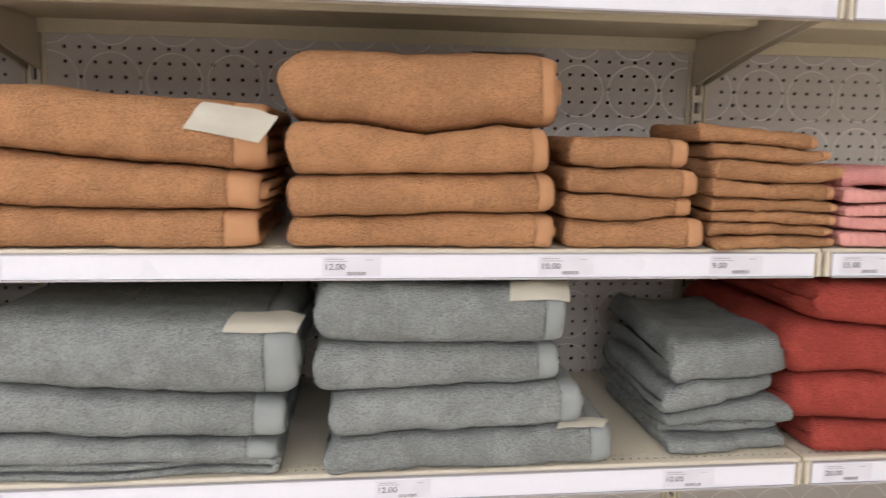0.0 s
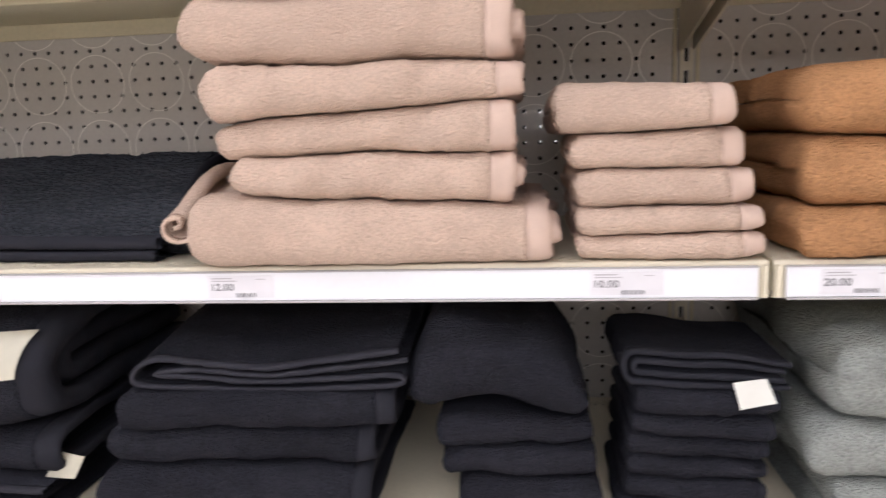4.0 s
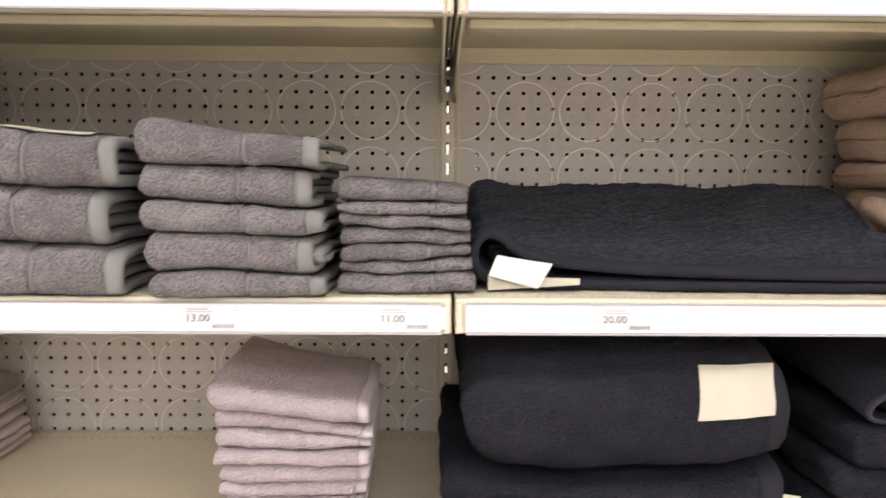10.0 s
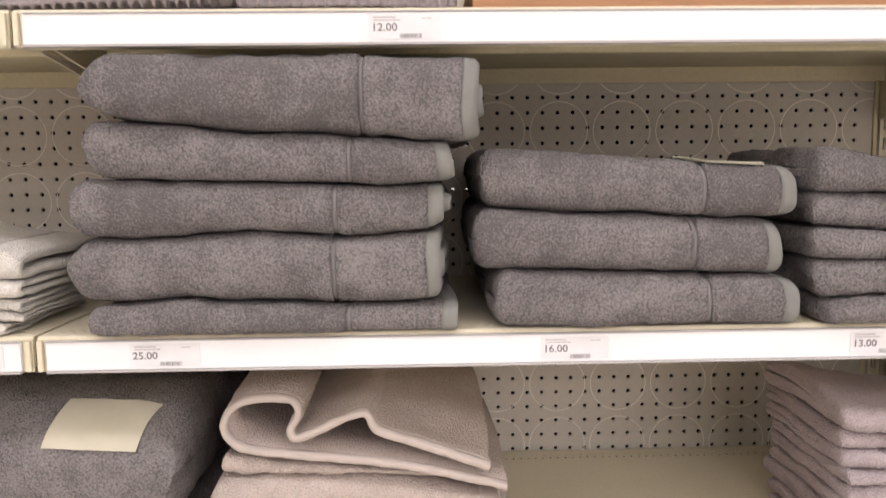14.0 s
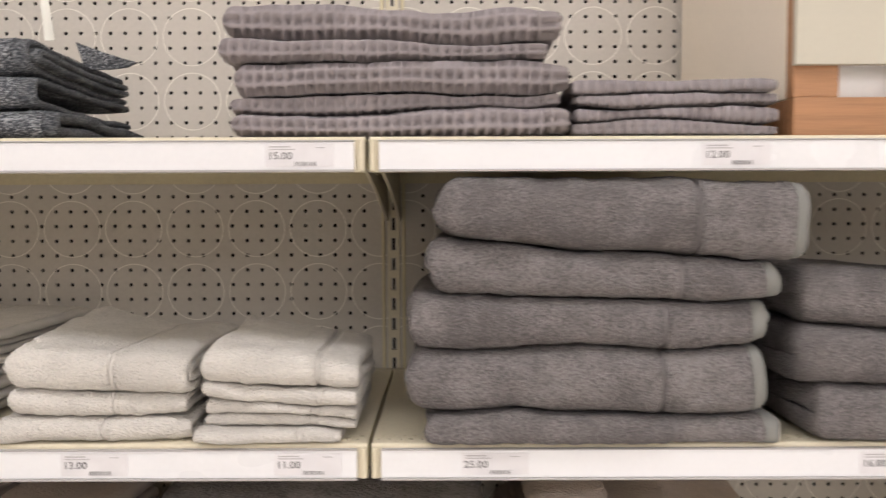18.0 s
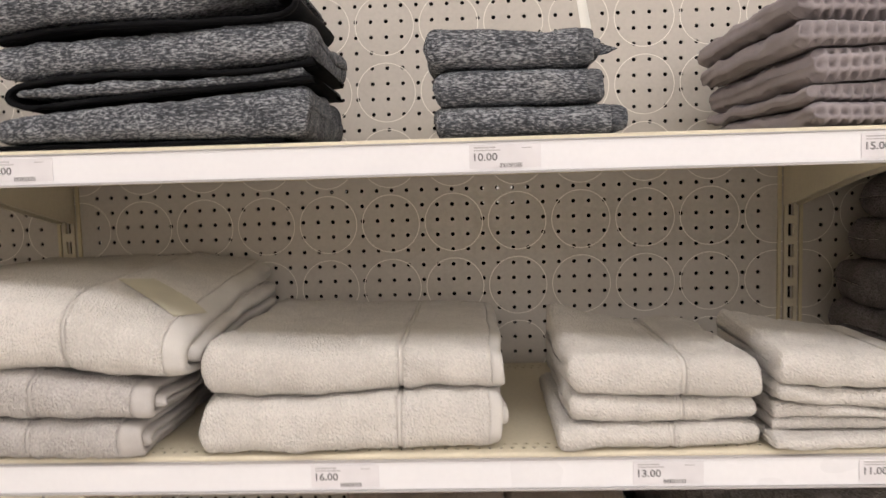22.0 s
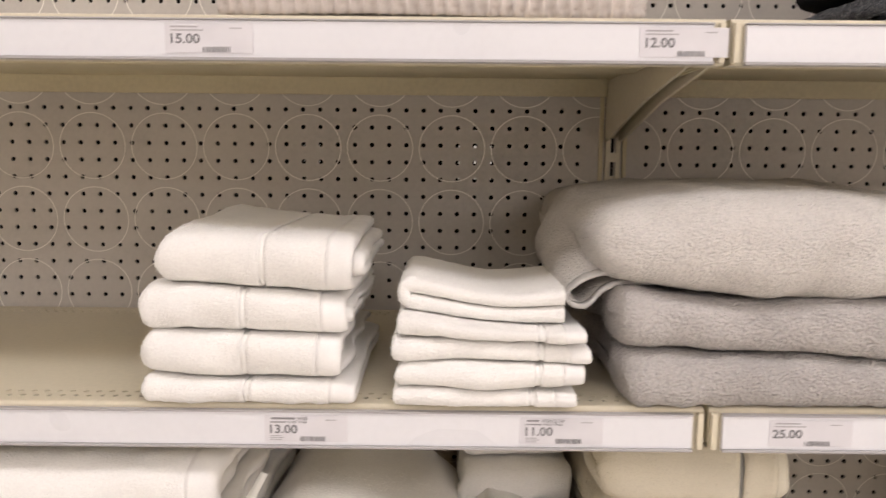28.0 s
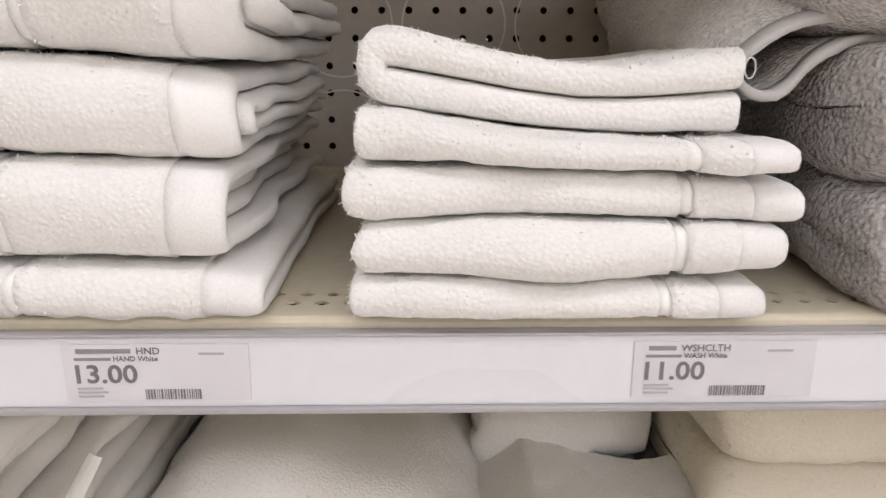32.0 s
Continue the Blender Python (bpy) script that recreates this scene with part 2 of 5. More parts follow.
def slab(name, x0, x1, y0, y1, z0, z1, material, bevel=0.0):
    bm = bmesh.new()
    bmesh.ops.create_cube(bm, size=1)
    for v in bm.verts:
        v.co = Vector(((x0 + x1) / 2 + v.co.x * (x1 - x0), (y0 + y1) / 2 + v.co.y * (y1 - y0), (z0 + z1) / 2 + v.co.z * (z1 - z0)))
    if bevel:
        bmesh.ops.bevel(bm, geom=bm.edges[:], offset=bevel, segments=2, affect="EDGES", profile=0.6)
    me = bpy.data.meshes.new(name)
    bm.to_mesh(me)
    bm.free()
    me.materials.append(material)
    return me


def thing(name, at, label, category, group="", kind=""):
    ob = new(name)
    ob.empty_display_size = 0.02
    ob.location = at
    return tagged(ob, label, category, group, kind)


def holed(cols, rows, shape, cell_u, cell_v, deep, place):
    """A sheet of cells (u, v centres) each with a through hole of the given outline; place maps (u, v, depth) to a point."""
    n = len(shape)
    ring = np.array(shape)
    corner = np.array([(-1, -1), (1, -1), (1, 1), (-1, 1)]) * (cell_u / 2, cell_v / 2)
    verts, faces = [], []
    owner = [int(np.argmin(((corner - p) ** 2).sum(1))) for p in ring]
    for u, v in ((u, v) for v in rows for u in cols):
        b = len(verts)
        verts += [place(u + p[0], v + p[1], 0) for p in corner]
        verts += [place(u + p[0], v + p[1], 0) for p in ring]
        verts += [place(u + p[0], v + p[1], deep) for p in ring]
        for i in range(n):
            j = (i + 1) % n
            if owner[i] == owner[j]:
                faces.append((b + owner[i], b + 4 + j, b + 4 + i))
            else:
                faces.append((b + owner[i], b + owner[j], b + 4 + j, b + 4 + i))
            faces.append((b + 4 + i, b + 4 + j, b + 4 + n + j, b + 4 + n + i))
    return verts, faces


def quads(*rects):
    """Plain rectangles given as four corner points each."""
    verts, faces = [], []
    for r in rects:
        faces.append(tuple(range(len(verts), len(verts) + 4)))
        verts += list(r)
    return verts, faces


def joined(*sets):
    verts, faces = [], []
    for v, f in sets:
        b = len(verts)
        verts += list(v)
        faces += [tuple(i + b for i in face) for face in f]
    return verts, faces


# ---- the room around the shelves: unseen, floor and walls paled to bounce light in ----
NEXT, TOP, HOLLOW = 3.2, 2.16, 0.10
tagged(new("floor", slab("floor", LEFT - 1, RIGHT + 1, AISLE - 1, NEXT, -0.05, 0, TILE)), kind="structure")
tagged(new("ceiling", slab("ceiling", LEFT - 1, RIGHT + 1, AISLE - 1, NEXT, CEIL, CEIL + 0.05, CEILING)), kind="structure")
tagged(new("wall_far", slab("wall_far", LEFT - 1, RIGHT + 1, AISLE - 1.05, AISLE - 1, 0, CEIL, BACKWALL)), kind="structure")
tagged(new("wall_left", slab("wall_left", LEFT - 1.05, LEFT - 1, AISLE - 1, NEXT, 0, CEIL, BACKWALL)), kind="structure")
tagged(new("wall_right", slab("wall_right", RIGHT + 1, RIGHT + 1.05, AISLE - 1, NEXT, 0, CEIL, BACKWALL)), kind="structure")
tagged(new("wall_next", slab("wall_next", LEFT - 1, RIGHT + 1, NEXT, NEXT + 0.05, 0, CEIL, CEILING)), kind="structure")
# Unseen; added to keep the next aisle's lamp off these shelves.
tagged(new("wall_header", slab("wall_header", LEFT - 1, RIGHT + 1, 0.006, HOLLOW, TOP, CEIL, BACKWALL)), kind="structure")
# Unseen dark fillers, added to keep light out of the pegboard hollow.
tagged(new("wall_back_low", slab("wall_back_low", LEFT - 1, RIGHT + 1, 0.04, HOLLOW, 0, 0.90, SHADE_DARK)), kind="structure")
tagged(new("wall_end_left", slab("wall_end_left", LEFT - 1, -5 * BAY - 0.012, 0.013, HOLLOW, 0.90, TOP, SHADE_DARK)), kind="structure")
tagged(new("wall_end_right", slab("wall_end_right", BAY + 0.012, RIGHT + 1, 0.013, HOLLOW, 0.90, TOP, SHADE_DARK)), kind="structure")

# pegboard, one panel for each bay
OCT = [(0.0035 * math.cos(a), 0.0035 * math.sin(a)) for a in [math.pi * (i + 0.5) / 4 for i in range(8)]]
H0, HOLE = 1.562 - 35 * 0.0254, 0.0254
hole_z = [H0 + HOLE * i for i in range(10, 58)]
zlo, zhi = hole_z[0] - HOLE / 2, hole_z[-1] + HOLE / 2
peg = holed([0.0508 + HOLE * i for i in range(45)], hole_z, OCT, HOLE, HOLE, 0.003, lambda u, v, w: (u, w, v))
m0, m1 = 0.0508 - HOLE / 2, 0.0508 + HOLE * 44.5
peg = joined(peg, quads(((0.002, 0, zlo), (m0, 0, zlo), (m0, 0, zhi), (0.002, 0, zhi)),
                        ((m1, 0, zlo), (BAY - 0.002, 0, zlo), (BAY - 0.002, 0, zhi), (m1, 0, zhi)),
                        ((0.002, 0, 0.05), (BAY - 0.002, 0, 0.05), (BAY - 0.002, 0, zlo), (0.002, 0, zlo)),
                        ((0.002, 0, zhi), (BAY - 0.002, 0, zhi), (BAY - 0.002, 0, 2.4), (0.002, 0, 2.4))))
PEG = mesh("pegboard", *peg, BOARD)
low_rows = hole_z[12:54]
ra, rb = low_rows[0] - HOLE / 2, low_rows[-1] + HOLE / 2
GAP = 0.0075
# Back board is coloured dark, so the hollow's shade shows through the front holes.
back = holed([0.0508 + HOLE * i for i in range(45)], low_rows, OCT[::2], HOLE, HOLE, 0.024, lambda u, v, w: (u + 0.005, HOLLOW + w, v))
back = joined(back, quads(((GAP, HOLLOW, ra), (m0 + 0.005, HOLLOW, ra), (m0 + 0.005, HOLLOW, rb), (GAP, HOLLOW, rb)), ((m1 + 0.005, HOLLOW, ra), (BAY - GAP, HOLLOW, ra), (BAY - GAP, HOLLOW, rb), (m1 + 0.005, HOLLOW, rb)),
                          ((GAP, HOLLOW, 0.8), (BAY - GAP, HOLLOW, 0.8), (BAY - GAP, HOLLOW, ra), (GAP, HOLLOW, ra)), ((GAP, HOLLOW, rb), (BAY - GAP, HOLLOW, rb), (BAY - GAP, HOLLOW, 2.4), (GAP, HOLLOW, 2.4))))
PEG_BACK = mesh("back_pegboard", *back, SHADE_DARK)
ring_v, ring_f = [], []
for j in range(12):
    for i in range(16):
        cx, cz = 0.0235 + 0.1065 * j, 1.4225 + 0.1093 * (i - 7)
        b = len(ring_v)
        for a in range(40):
            t = 2 * math.pi * a / 40
            for r in (0.0477, 0.0493):
                ring_v.append((min(max(cx + r * math.cos(t), 0.004), BAY - 0.004), -0.0005, cz + r * math.sin(t)))
        ring_f += [(b + 2 * a, b + 2 * ((a + 1) % 40), b + 2 * ((a + 1) % 40) + 1, b + 2 * a + 1) for a in range(40)]
RINGS = mesh("printed_rings", ring_v, ring_f, RING)
for k in range(-1, 5):
    panel = thing("wall_panel", (-BAY * (k + 1), 0, 0), "", "", kind="structure")
    part("pegboard", PEG, panel)
    part("back_pegboard", PEG_BACK, panel)
    part("printed_rings", RINGS, panel)["kind"] = "stuff"

# slotted uprights between the bays
SLOT = [(0.0045, 0.0105), (-0.0045, 0.0105), (-0.0045, -0.0105), (0.0045, -0.0105)]
slots = [1.539 + 0.0346 * i for i in range(-26, 24)]
up = holed([0], slots, SLOT, 0.014, 0.0346, 0.012, lambda u, v, w: (u, w - 0.006, v))
s0, s1 = slots[0] - 0.0173, slots[-1] + 0.0173
side = lambda a, b, ya, yb: ((a, ya, s0), (b, yb, s0), (b, yb, s1), (a, ya, s1))
up = joined(up, quads(side(-0.0105, -0.007, -0.006, -0.006), side(0.007, 0.0105, -0.006, -0.006), side(-0.0105, -0.0105, 0.012, -0.006),
                      side(0.0105, 0.0105, -0.006, 0.012)))
UP = mesh("channel", *up, STEEL)
far = [z for z in slots if z > 0.93]
f0, f1 = far[0] - 0.0173, far[-1] + 0.0173
rear = lambda a, b, z0, z1: ((a, HOLLOW - 0.004, z0), (b, HOLLOW - 0.004, z0), (b, HOLLOW - 0.004, z1), (a, HOLLOW - 0.004, z1))
# Rear channel coloured dark, in place of shade inside the hollow.
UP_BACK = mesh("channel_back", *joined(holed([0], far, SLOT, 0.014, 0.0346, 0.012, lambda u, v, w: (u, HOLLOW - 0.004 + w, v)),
                                       quads(rear(-0.013, -0.007, f0, f1), rear(0.007, 0.013, f0, f1), rear(-0.013, 0.013, 0.05, f0), rear(-0.013, 0.013, f1, 2.4))), SHADE_DARK)
for k in range(-1, 6):
    u = thing("upright", (-BAY * k, 0, 0), "cream steel slotted upright between two pegboard panels", "shelf upright", "shelf uprights")
    part("channel", UP, u)
    part("channel_back", UP_BACK, u, "rear channel with its own slots, coloured dark for shade")
    for sx in (-1, 1):
        part("edge_trim", slab("edge_trim", sx * 0.0175 - 0.0028, sx * 0.0175 + 0.0028, -0.004, 0.001, s0, s1, STEEL_SHADED, 0.0008), u, "narrow cream edge trim")

# ---- shelves ----
FRONT = -0.426


def perforated(y, shift):
    cols = [0.0127 * (i + 0.5) + shift + 0.003 for i in range(95)]
    return holed(cols, [y], [(0.0033, 0.0005), (0, 0.0030), (-0.0033, 0.0005), (-0.0033, -0.0005), (0, -0.0030), (0.0033, -0.0005)],
                 0.0127, 0.012, -0.0012, lambda u, v, w: (u, v, w))


def make_shelf():
    root = thing("shelf", (0, 0, 0), "cream steel gondola shelf with white price rail along its front edge", "shelf", "gondola shelves")
    y_rows = (FRONT + 0.018, FRONT + 0.030, -0.040, -0.028)
    sets = [perforated(y, 0.0 if i % 2 == 0 else 0.004) for i, y in enumerate(y_rows)]
    q = lambda x0, x1, y0, y1: ((x0, y0, 0), (x1, y0, 0), (x1, y1, 0), (x0, y1, 0))
    xa, xb = 0.0025, BAY - 0.0025
    fill = [q(xa, xb, FRONT + 0.004, FRONT + 0.012), q(xa, xb, FRONT + 0.036, -0.046), q(xa, xb, -0.022, -0.008)]
    for i, y in enumerate(y_rows):
        a = 0.003 + (0.0 if i % 2 == 0 else 0.004)
        fill += [q(xa, a, y - 0.006, y + 0.006), q(a + 0.0127 * 95, xb, y - 0.006, y + 0.006)]
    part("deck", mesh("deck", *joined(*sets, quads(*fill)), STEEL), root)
    part("deck_pan", slab("deck_pan", xa, xb, FRONT + 0.006, -0.01, -0.009, -0.0065, STEEL_SHADED), root)
    # Dark strips put in for the shade that shows through the deck slots.
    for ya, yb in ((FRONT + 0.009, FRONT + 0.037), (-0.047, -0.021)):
        part("slot_backing", slab("slot_backing", xa, xb, ya, yb, -0.0062, -0.0055, SHADE_DARK), root, "dark strip standing in for shade below the slots")
    nose = [(FRONT + 0.004 - 0.004 * math.sin(a), -0.004 + 0.004 * math.cos(a)) for a in [math.pi / 2 * i / 4 for i in range(5)]]
    nose += [(FRONT, -0.040), (FRONT + 0.016, -0.040), (FRONT + 0.016, -0.030)]
    v = [(x, y, z) for x in (xa, xb) for y, z in nose]
    n = len(nose)
    part("front_flange", mesh("front_flange", v, [(i, n + i, n + i + 1, i + 1) for i in range(n - 1)], STEEL, False), root)
    part("back_flange", slab("back_flange", xa, xb, -0.012, -0.008, -0.034, -0.001, STEEL_SHADED), root)
    part("stiffener", slab("stiffener", xa + 0.02, xb - 0.02, -0.25, -0.19, -0.022, -0.0091, STEEL_SHADED, 0.004), root, "folded steel stiffener under the deck")
    for x in (xa, xb):
        s = 1 if x < 0.5 else -1
        part("side_flange", slab("side_flange", min(x, x + s * 0.002), max(x, x + s * 0.002), FRONT + 0.004, -0.012, -0.034, -0.0005, STEEL_SHADED), root)
        bx = x + s * 0.008
        prof = [(-0.004, -0.011), (-0.004, -0.098), (-0.03, -0.094), (-0.20, -0.056), (-0.37, -0.030), (-0.37, -0.011)]
        v = [(bx + o, y, z) for o in (-0.0018, 0.0018) for y, z in prof]
        m = len(prof)
        f = [tuple(range(m - 1, -1, -1)), tuple(range(m, 2 * m))] + [(i, (i + 1) % m, m + (i + 1) % m, m + i) for i in range(m)]
        part("bracket", mesh("bracket", v, f, STEEL), root, "tapering cream steel bracket hooked into the upright")
    rail = part("price_rail", slab("price_rail", 0.014, BAY - 0.014, FRONT - 0.006, FRONT - 0.0005, -0.0378, -0.0062, RAIL, 0.0008), root, "glossy white plastic price rail")
    part("rail_lip", slab("rail_lip", 0.014, BAY - 0.014, FRONT - 0.0085, FRONT - 0.0005, -0.0405, -0.0378, RAIL_LIP, 0.0008), rail, "grey lower lip")
    part("rail_lip", slab("rail_lip", 0.014, BAY - 0.014, FRONT - 0.0075, FRONT - 0.0005, -0.0060, -0.0046, RAIL_LIP, 0.0004), rail, "grey upper lip")
    for x in (0.0065, BAY - 0.0065):
        part("end_clip", slab("end_clip", x - 0.0028, x + 0.0028, FRONT - 0.006, FRONT - 0.0003, -0.039, -0.004, STEEL, 0.0012), root, "cream end clip at the joint")
    return root


LEVEL = {"a": 0.9765, "b": 1.2895, "c": 1.6425, "d": 0.655, "e": 0.16}
first = make_shelf()
first.location = (-BAY * 0, 0, LEVEL["a"])
for key in "abcde":
    for k in range(-1, 5):
        if (key, k) != ("a", -1):
            copy_thing(first, pose(-BAY * (k + 1), 0, LEVEL[key]))
first.location = (0, 0, LEVEL["a"])

# ---- cloth: every folded piece is a thick sheet bent into a C, with inner layers inside it ----
def waves(seed, scale, *axes):
    """Smooth quasi-random field in -1..1 over the given coordinates."""
    rng = np.random.RandomState(seed % 100003)
    total = 0.0
    for i in range(9):
        ph = rng.uniform(0, 2 * math.pi)
        arg = ph
        for a in axes:
            arg = arg + a * rng.normal() * 2 * math.pi / scale * 0.62
        total = total + np.sin(arg)
    return total / 3.6


def fold_line(d, h, thick, a, e=3.0, fine=0.0055, step=0.013, low=4.0):
    """Centre line (y, z) of a C fold from the back below, round the front, to the back above; with normals and running length."""
    b = max((h - thick) / 2, 0.0015)
    a = min(a, d * 0.6)
    n_arc = max(11, int((2 * b + 1.2 * a) / fine))
    phi = np.linspace(-math.pi / 2, math.pi / 2, 401)
    pw = np.where(phi < 0, 2 / low, 2 / e)
    ya = a - a * np.abs(np.cos(phi)) ** pw
    za = h / 2 + b * np.sign(np.sin(phi)) * np.abs(np.sin(phi)) ** pw
    run = np.r_[0, np.cumsum(np.hypot(np.diff(ya), np.diff(za)))]
    even = np.linspace(0, run[-1], n_arc)
    ya, za = np.interp(even, run, ya), np.interp(even, run, za)
    n_s = max(4, int((d - a) / step))
    q = np.linspace(0, 1, n_s + 1)[1:] ** 1.25
    ys = a + (d - a) * q
    y = np.r_[ys[::-1], ya, ys]
    z = np.r_[np.full(n_s, h / 2 - b), za, np.full(n_s, h / 2 + b)]
    dy, dz = np.gradient(y), np.gradient(z)
    ln = np.hypot(dy, dz) + 1e-9
    s = np.r_[0, np.cumsum(np.hypot(np.diff(y), np.diff(z)))]
    return np.c_[y, z], np.c_[-dz / ln, dy / ln], s - s[len(s) // 2]


def grid_faces(k, p, base=0, flip=False):
    i = np.arange(k - 1)[:, None] * p + np.arange(p - 1)[None, :] + base
    f = np.stack([i, i + 1, i + p + 1, i + p], -1).reshape(-1, 4)
    return f[:, ::-1] if flip else f


def tufted(grid, X, S, size, seed, base):
    """Loose loops of pile standing on a sheet: slim triangles that lean together in brushed patches."""
    rng = np.random.RandomState((seed * 7 + 3) % 99991)
    a, du, dv = grid[:-1, :-1], grid[1:, :-1] - grid[:-1, :-1], grid[:-1, 1:] - grid[:-1, :-1]
    nrm = np.cross(du, dv)
    area = np.linalg.norm(nrm, axis=-1)
    nrm = nrm / (area[..., None] + 1e-12)
    near = area * (a[..., 1] < 0.085) * (nrm[..., 2] > -0.75)
    total = near.sum()
    count = int(total * (0.26 if size < 0.0026 else 0.62) / (size * size))
    if count < 4:
        return np.zeros((0, 3)), None
    pick = rng.choice(near.size, count, p=(near / total).ravel())
    u, v = rng.uniform(0, 1, (count, 1)), rng.uniform(0, 1, (count, 1))
    A, U, V, N = (q.reshape(-1, 3)[pick] for q in (a, du, dv, nrm))
    P = A + U * u + V * v
    U = U / (np.linalg.norm(U, axis=1)[:, None] + 1e-12)
    W = np.cross(N, U)
    xs, ss = X[:-1, :-1].ravel()[pick], S[:-1, :-1].ravel()[pick]
    th = (2.6 * waves(seed + 31, 0.09, xs, ss * 1.8) + 1.2 * waves(seed + 32, 0.03, xs, ss) + rng.normal(0, 1.3, count))[:, None]
    lean = U * np.cos(th) + W * np.sin(th)
    side = np.cross(N, lean)
    brim = (xs - X.min() < 0.012)[:, None] * 1.0
    L = size * rng.uniform(0.6, 1.3, (count, 1)) * (1 + (0.9 if size < 0.0017 else 0.1) * brim)
    tip = P + N * L * rng.uniform(0.2, 0.7, (count, 1)) * np.maximum(0.8, 0.9 * brim) + lean * L * (0.4 if size < 0.003 else 0.85)
    half = side * size * rng.uniform(0.28, 0.5, (count, 1))
    low = P - N * 0.0004
    pts = np.stack([low - half, low + half, tip], 1).reshape(-1, 3)
    return pts, np.arange(count * 3).reshape(-1, 3) + base


def cloth(root, segs, line, thick, place, seed, res=0.007, tuft=0.0008, y0=0.0, z0=0.0, waffle=0.0, rows=0.0, dome=0.0, dome_r=0.0):
    """Sweep the fold line along x; segs are (name, x0, x1, material, thinness, label). place maps local x, y, z arrays to points."""
    c, nr, s = line
    lo, hi = min(g[1] for g in segs), max(g[2] for g in segs)
    for name, xa, xb, material, thin, label in segs:
        k = max(2, int((xb - xa) / res) + 1)
        xs, t = np.linspace(xa, xb, k), np.full(k, thin)
        blunt = (0.50, 0.86, 1.0) if name == "hem" else (0.55, 0.84, 0.97)
        if xa <= lo + 1e-6 and dome:
            keep = xs > xa + dome * 0.8
            keep[-1] = True
            xs = np.r_[xa + dome * np.array([0, 0.02, 0.08, 0.18, 0.36, 0.62]), xs[keep]]
            t = np.r_[np.full(6, thin), t[keep]]
        elif xa <= lo + 1e-6:
            keep = xs > xa + thick * 0.8
            keep[-1] = True
            xs = np.r_[xa, xa + 0.12 * thick, xa + 0.4 * thick, xs[keep]]
            t = np.r_[blunt[0] * thin, blunt[1] * thin, blunt[2] * thin, t[keep]]
        if xb >= hi - 1e-6 and dome_r:
            keep = xs < xb - dome_r * 0.8
            keep[0] = True
            xs = np.r_[xs[keep], xb - dome_r * np.array([0.62, 0.36, 0.18, 0.08, 0.02, 0])]
            t = np.r_[t[keep], np.full(6, thin)]
        elif xb >= hi - 1e-6:
            keep = xs < xb - thick * 1.0
            keep[0] = True
            xs = np.r_[xs[keep], xb - 0.7 * thick, xb - 0.22 * thick, xb]
            t = np.r_[t[keep], blunt[2] * thin, blunt[1] * thin, blunt[0] * thin]
        order = np.argsort(xs, kind="stable")
        xs, t = xs[order], t[order]
        k, p = len(xs), len(c)
        X = np.repeat(xs[:, None], p, 1)
        S = np.repeat(s[None, :], k, 0)
        bump = tuft * (waves(seed + 5, 0.014, X, S) * 0.8 + waves(seed + 6, 0.030, X, S) * 1.0)
        edge = np.minimum(X - lo, hi - X)
        ragged = 0.0 if name in ("hem", "bound_edge") or dome else 0.0010
        dice = np.random.RandomState(seed % 9973)
        Xj = X + np.where(edge < (0.0 if dome else 0.004), waves(seed + 8, 0.012, S) * 0.0012 + dice.uniform(-1, 1, S.shape) * ragged, 0.0)
        if (ragged or dome) and name != "hem" and not waffle:
            bump = bump + tuft * dice.uniform(-0.6, 0.6, S.shape)
        if rows and name != "bound_edge":
            bump = bump + rows * (0.6 * waves(seed + 21, 0.011, X, S * 0.35) + 0.5 * waves(seed + 22, 0.02, X, S * 0.5))
            drift = waves(seed + 23, 0.05, X, S)
            bump = bump + rows * 0.75 * np.cos(2 * math.pi * (X / 0.010 + 0.5 * drift)) * np.abs(np.cos(math.pi * (S / 0.016 + 0.3 * drift))) ** 0.7
        if waffle:
            fx, fs = np.abs(X / 0.0122 % 1 - 0.5) * 2, np.abs((S / 0.0098 + 0.5) % 1 - 0.5) * 2
            r = np.clip((np.maximum(fx, fs) - 0.52) / 0.22, 0, 1)
            bump = bump * 0.4 - waffle * (1 - r * r * (3 - 2 * r))
        half = thick / 2 * t[:, None]
        Y, Z = c[None, :, 0] + nr[None, :, 0] * (half + bump) + y0, c[None, :, 1] + nr[None, :, 1] * (half + bump) + z0
        outer = np.stack(place(Xj, Y, Z), -1).reshape(-1, 3)
        idx = np.unique(np.linspace(0, k - 1, min(k, 7)).astype(int))
        Yi, Zi = c[None, :, 0] - nr[None, :, 0] * half[idx] + y0, c[None, :, 1] - nr[None, :, 1] * half[idx] + z0
        inner = np.stack(place(Xj[idx], Yi, Zi), -1).reshape(-1, 3)
        nb = k * p
        fuzz = material["fuzz"] if "fuzz" in material else 0.0
        pts, tris = np.zeros((0, 3)), None
        if fuzz and not name.startswith("inner"):
            pts, tris = tufted(outer.reshape(k, p, 3), X, S, fuzz, seed, nb + len(inner))
        faces = [grid_faces(k, p), grid_faces(len(idx), p, nb, True)]
        j = np.arange(p - 1)
        for o, i2, fl in ((0, nb, True), ((k - 1) * p, nb + (len(idx) - 1) * p, False)):
            f = np.stack([o + j, o + j + 1, i2 + j + 1, i2 + j], -1)
            faces.append(f[:, ::-1] if fl else f)
        part(name, mesh(name, np.r_[outer, inner, pts], np.concatenate(faces).tolist() + (tris.tolist() if tris is not None else []), material, True), root, label)


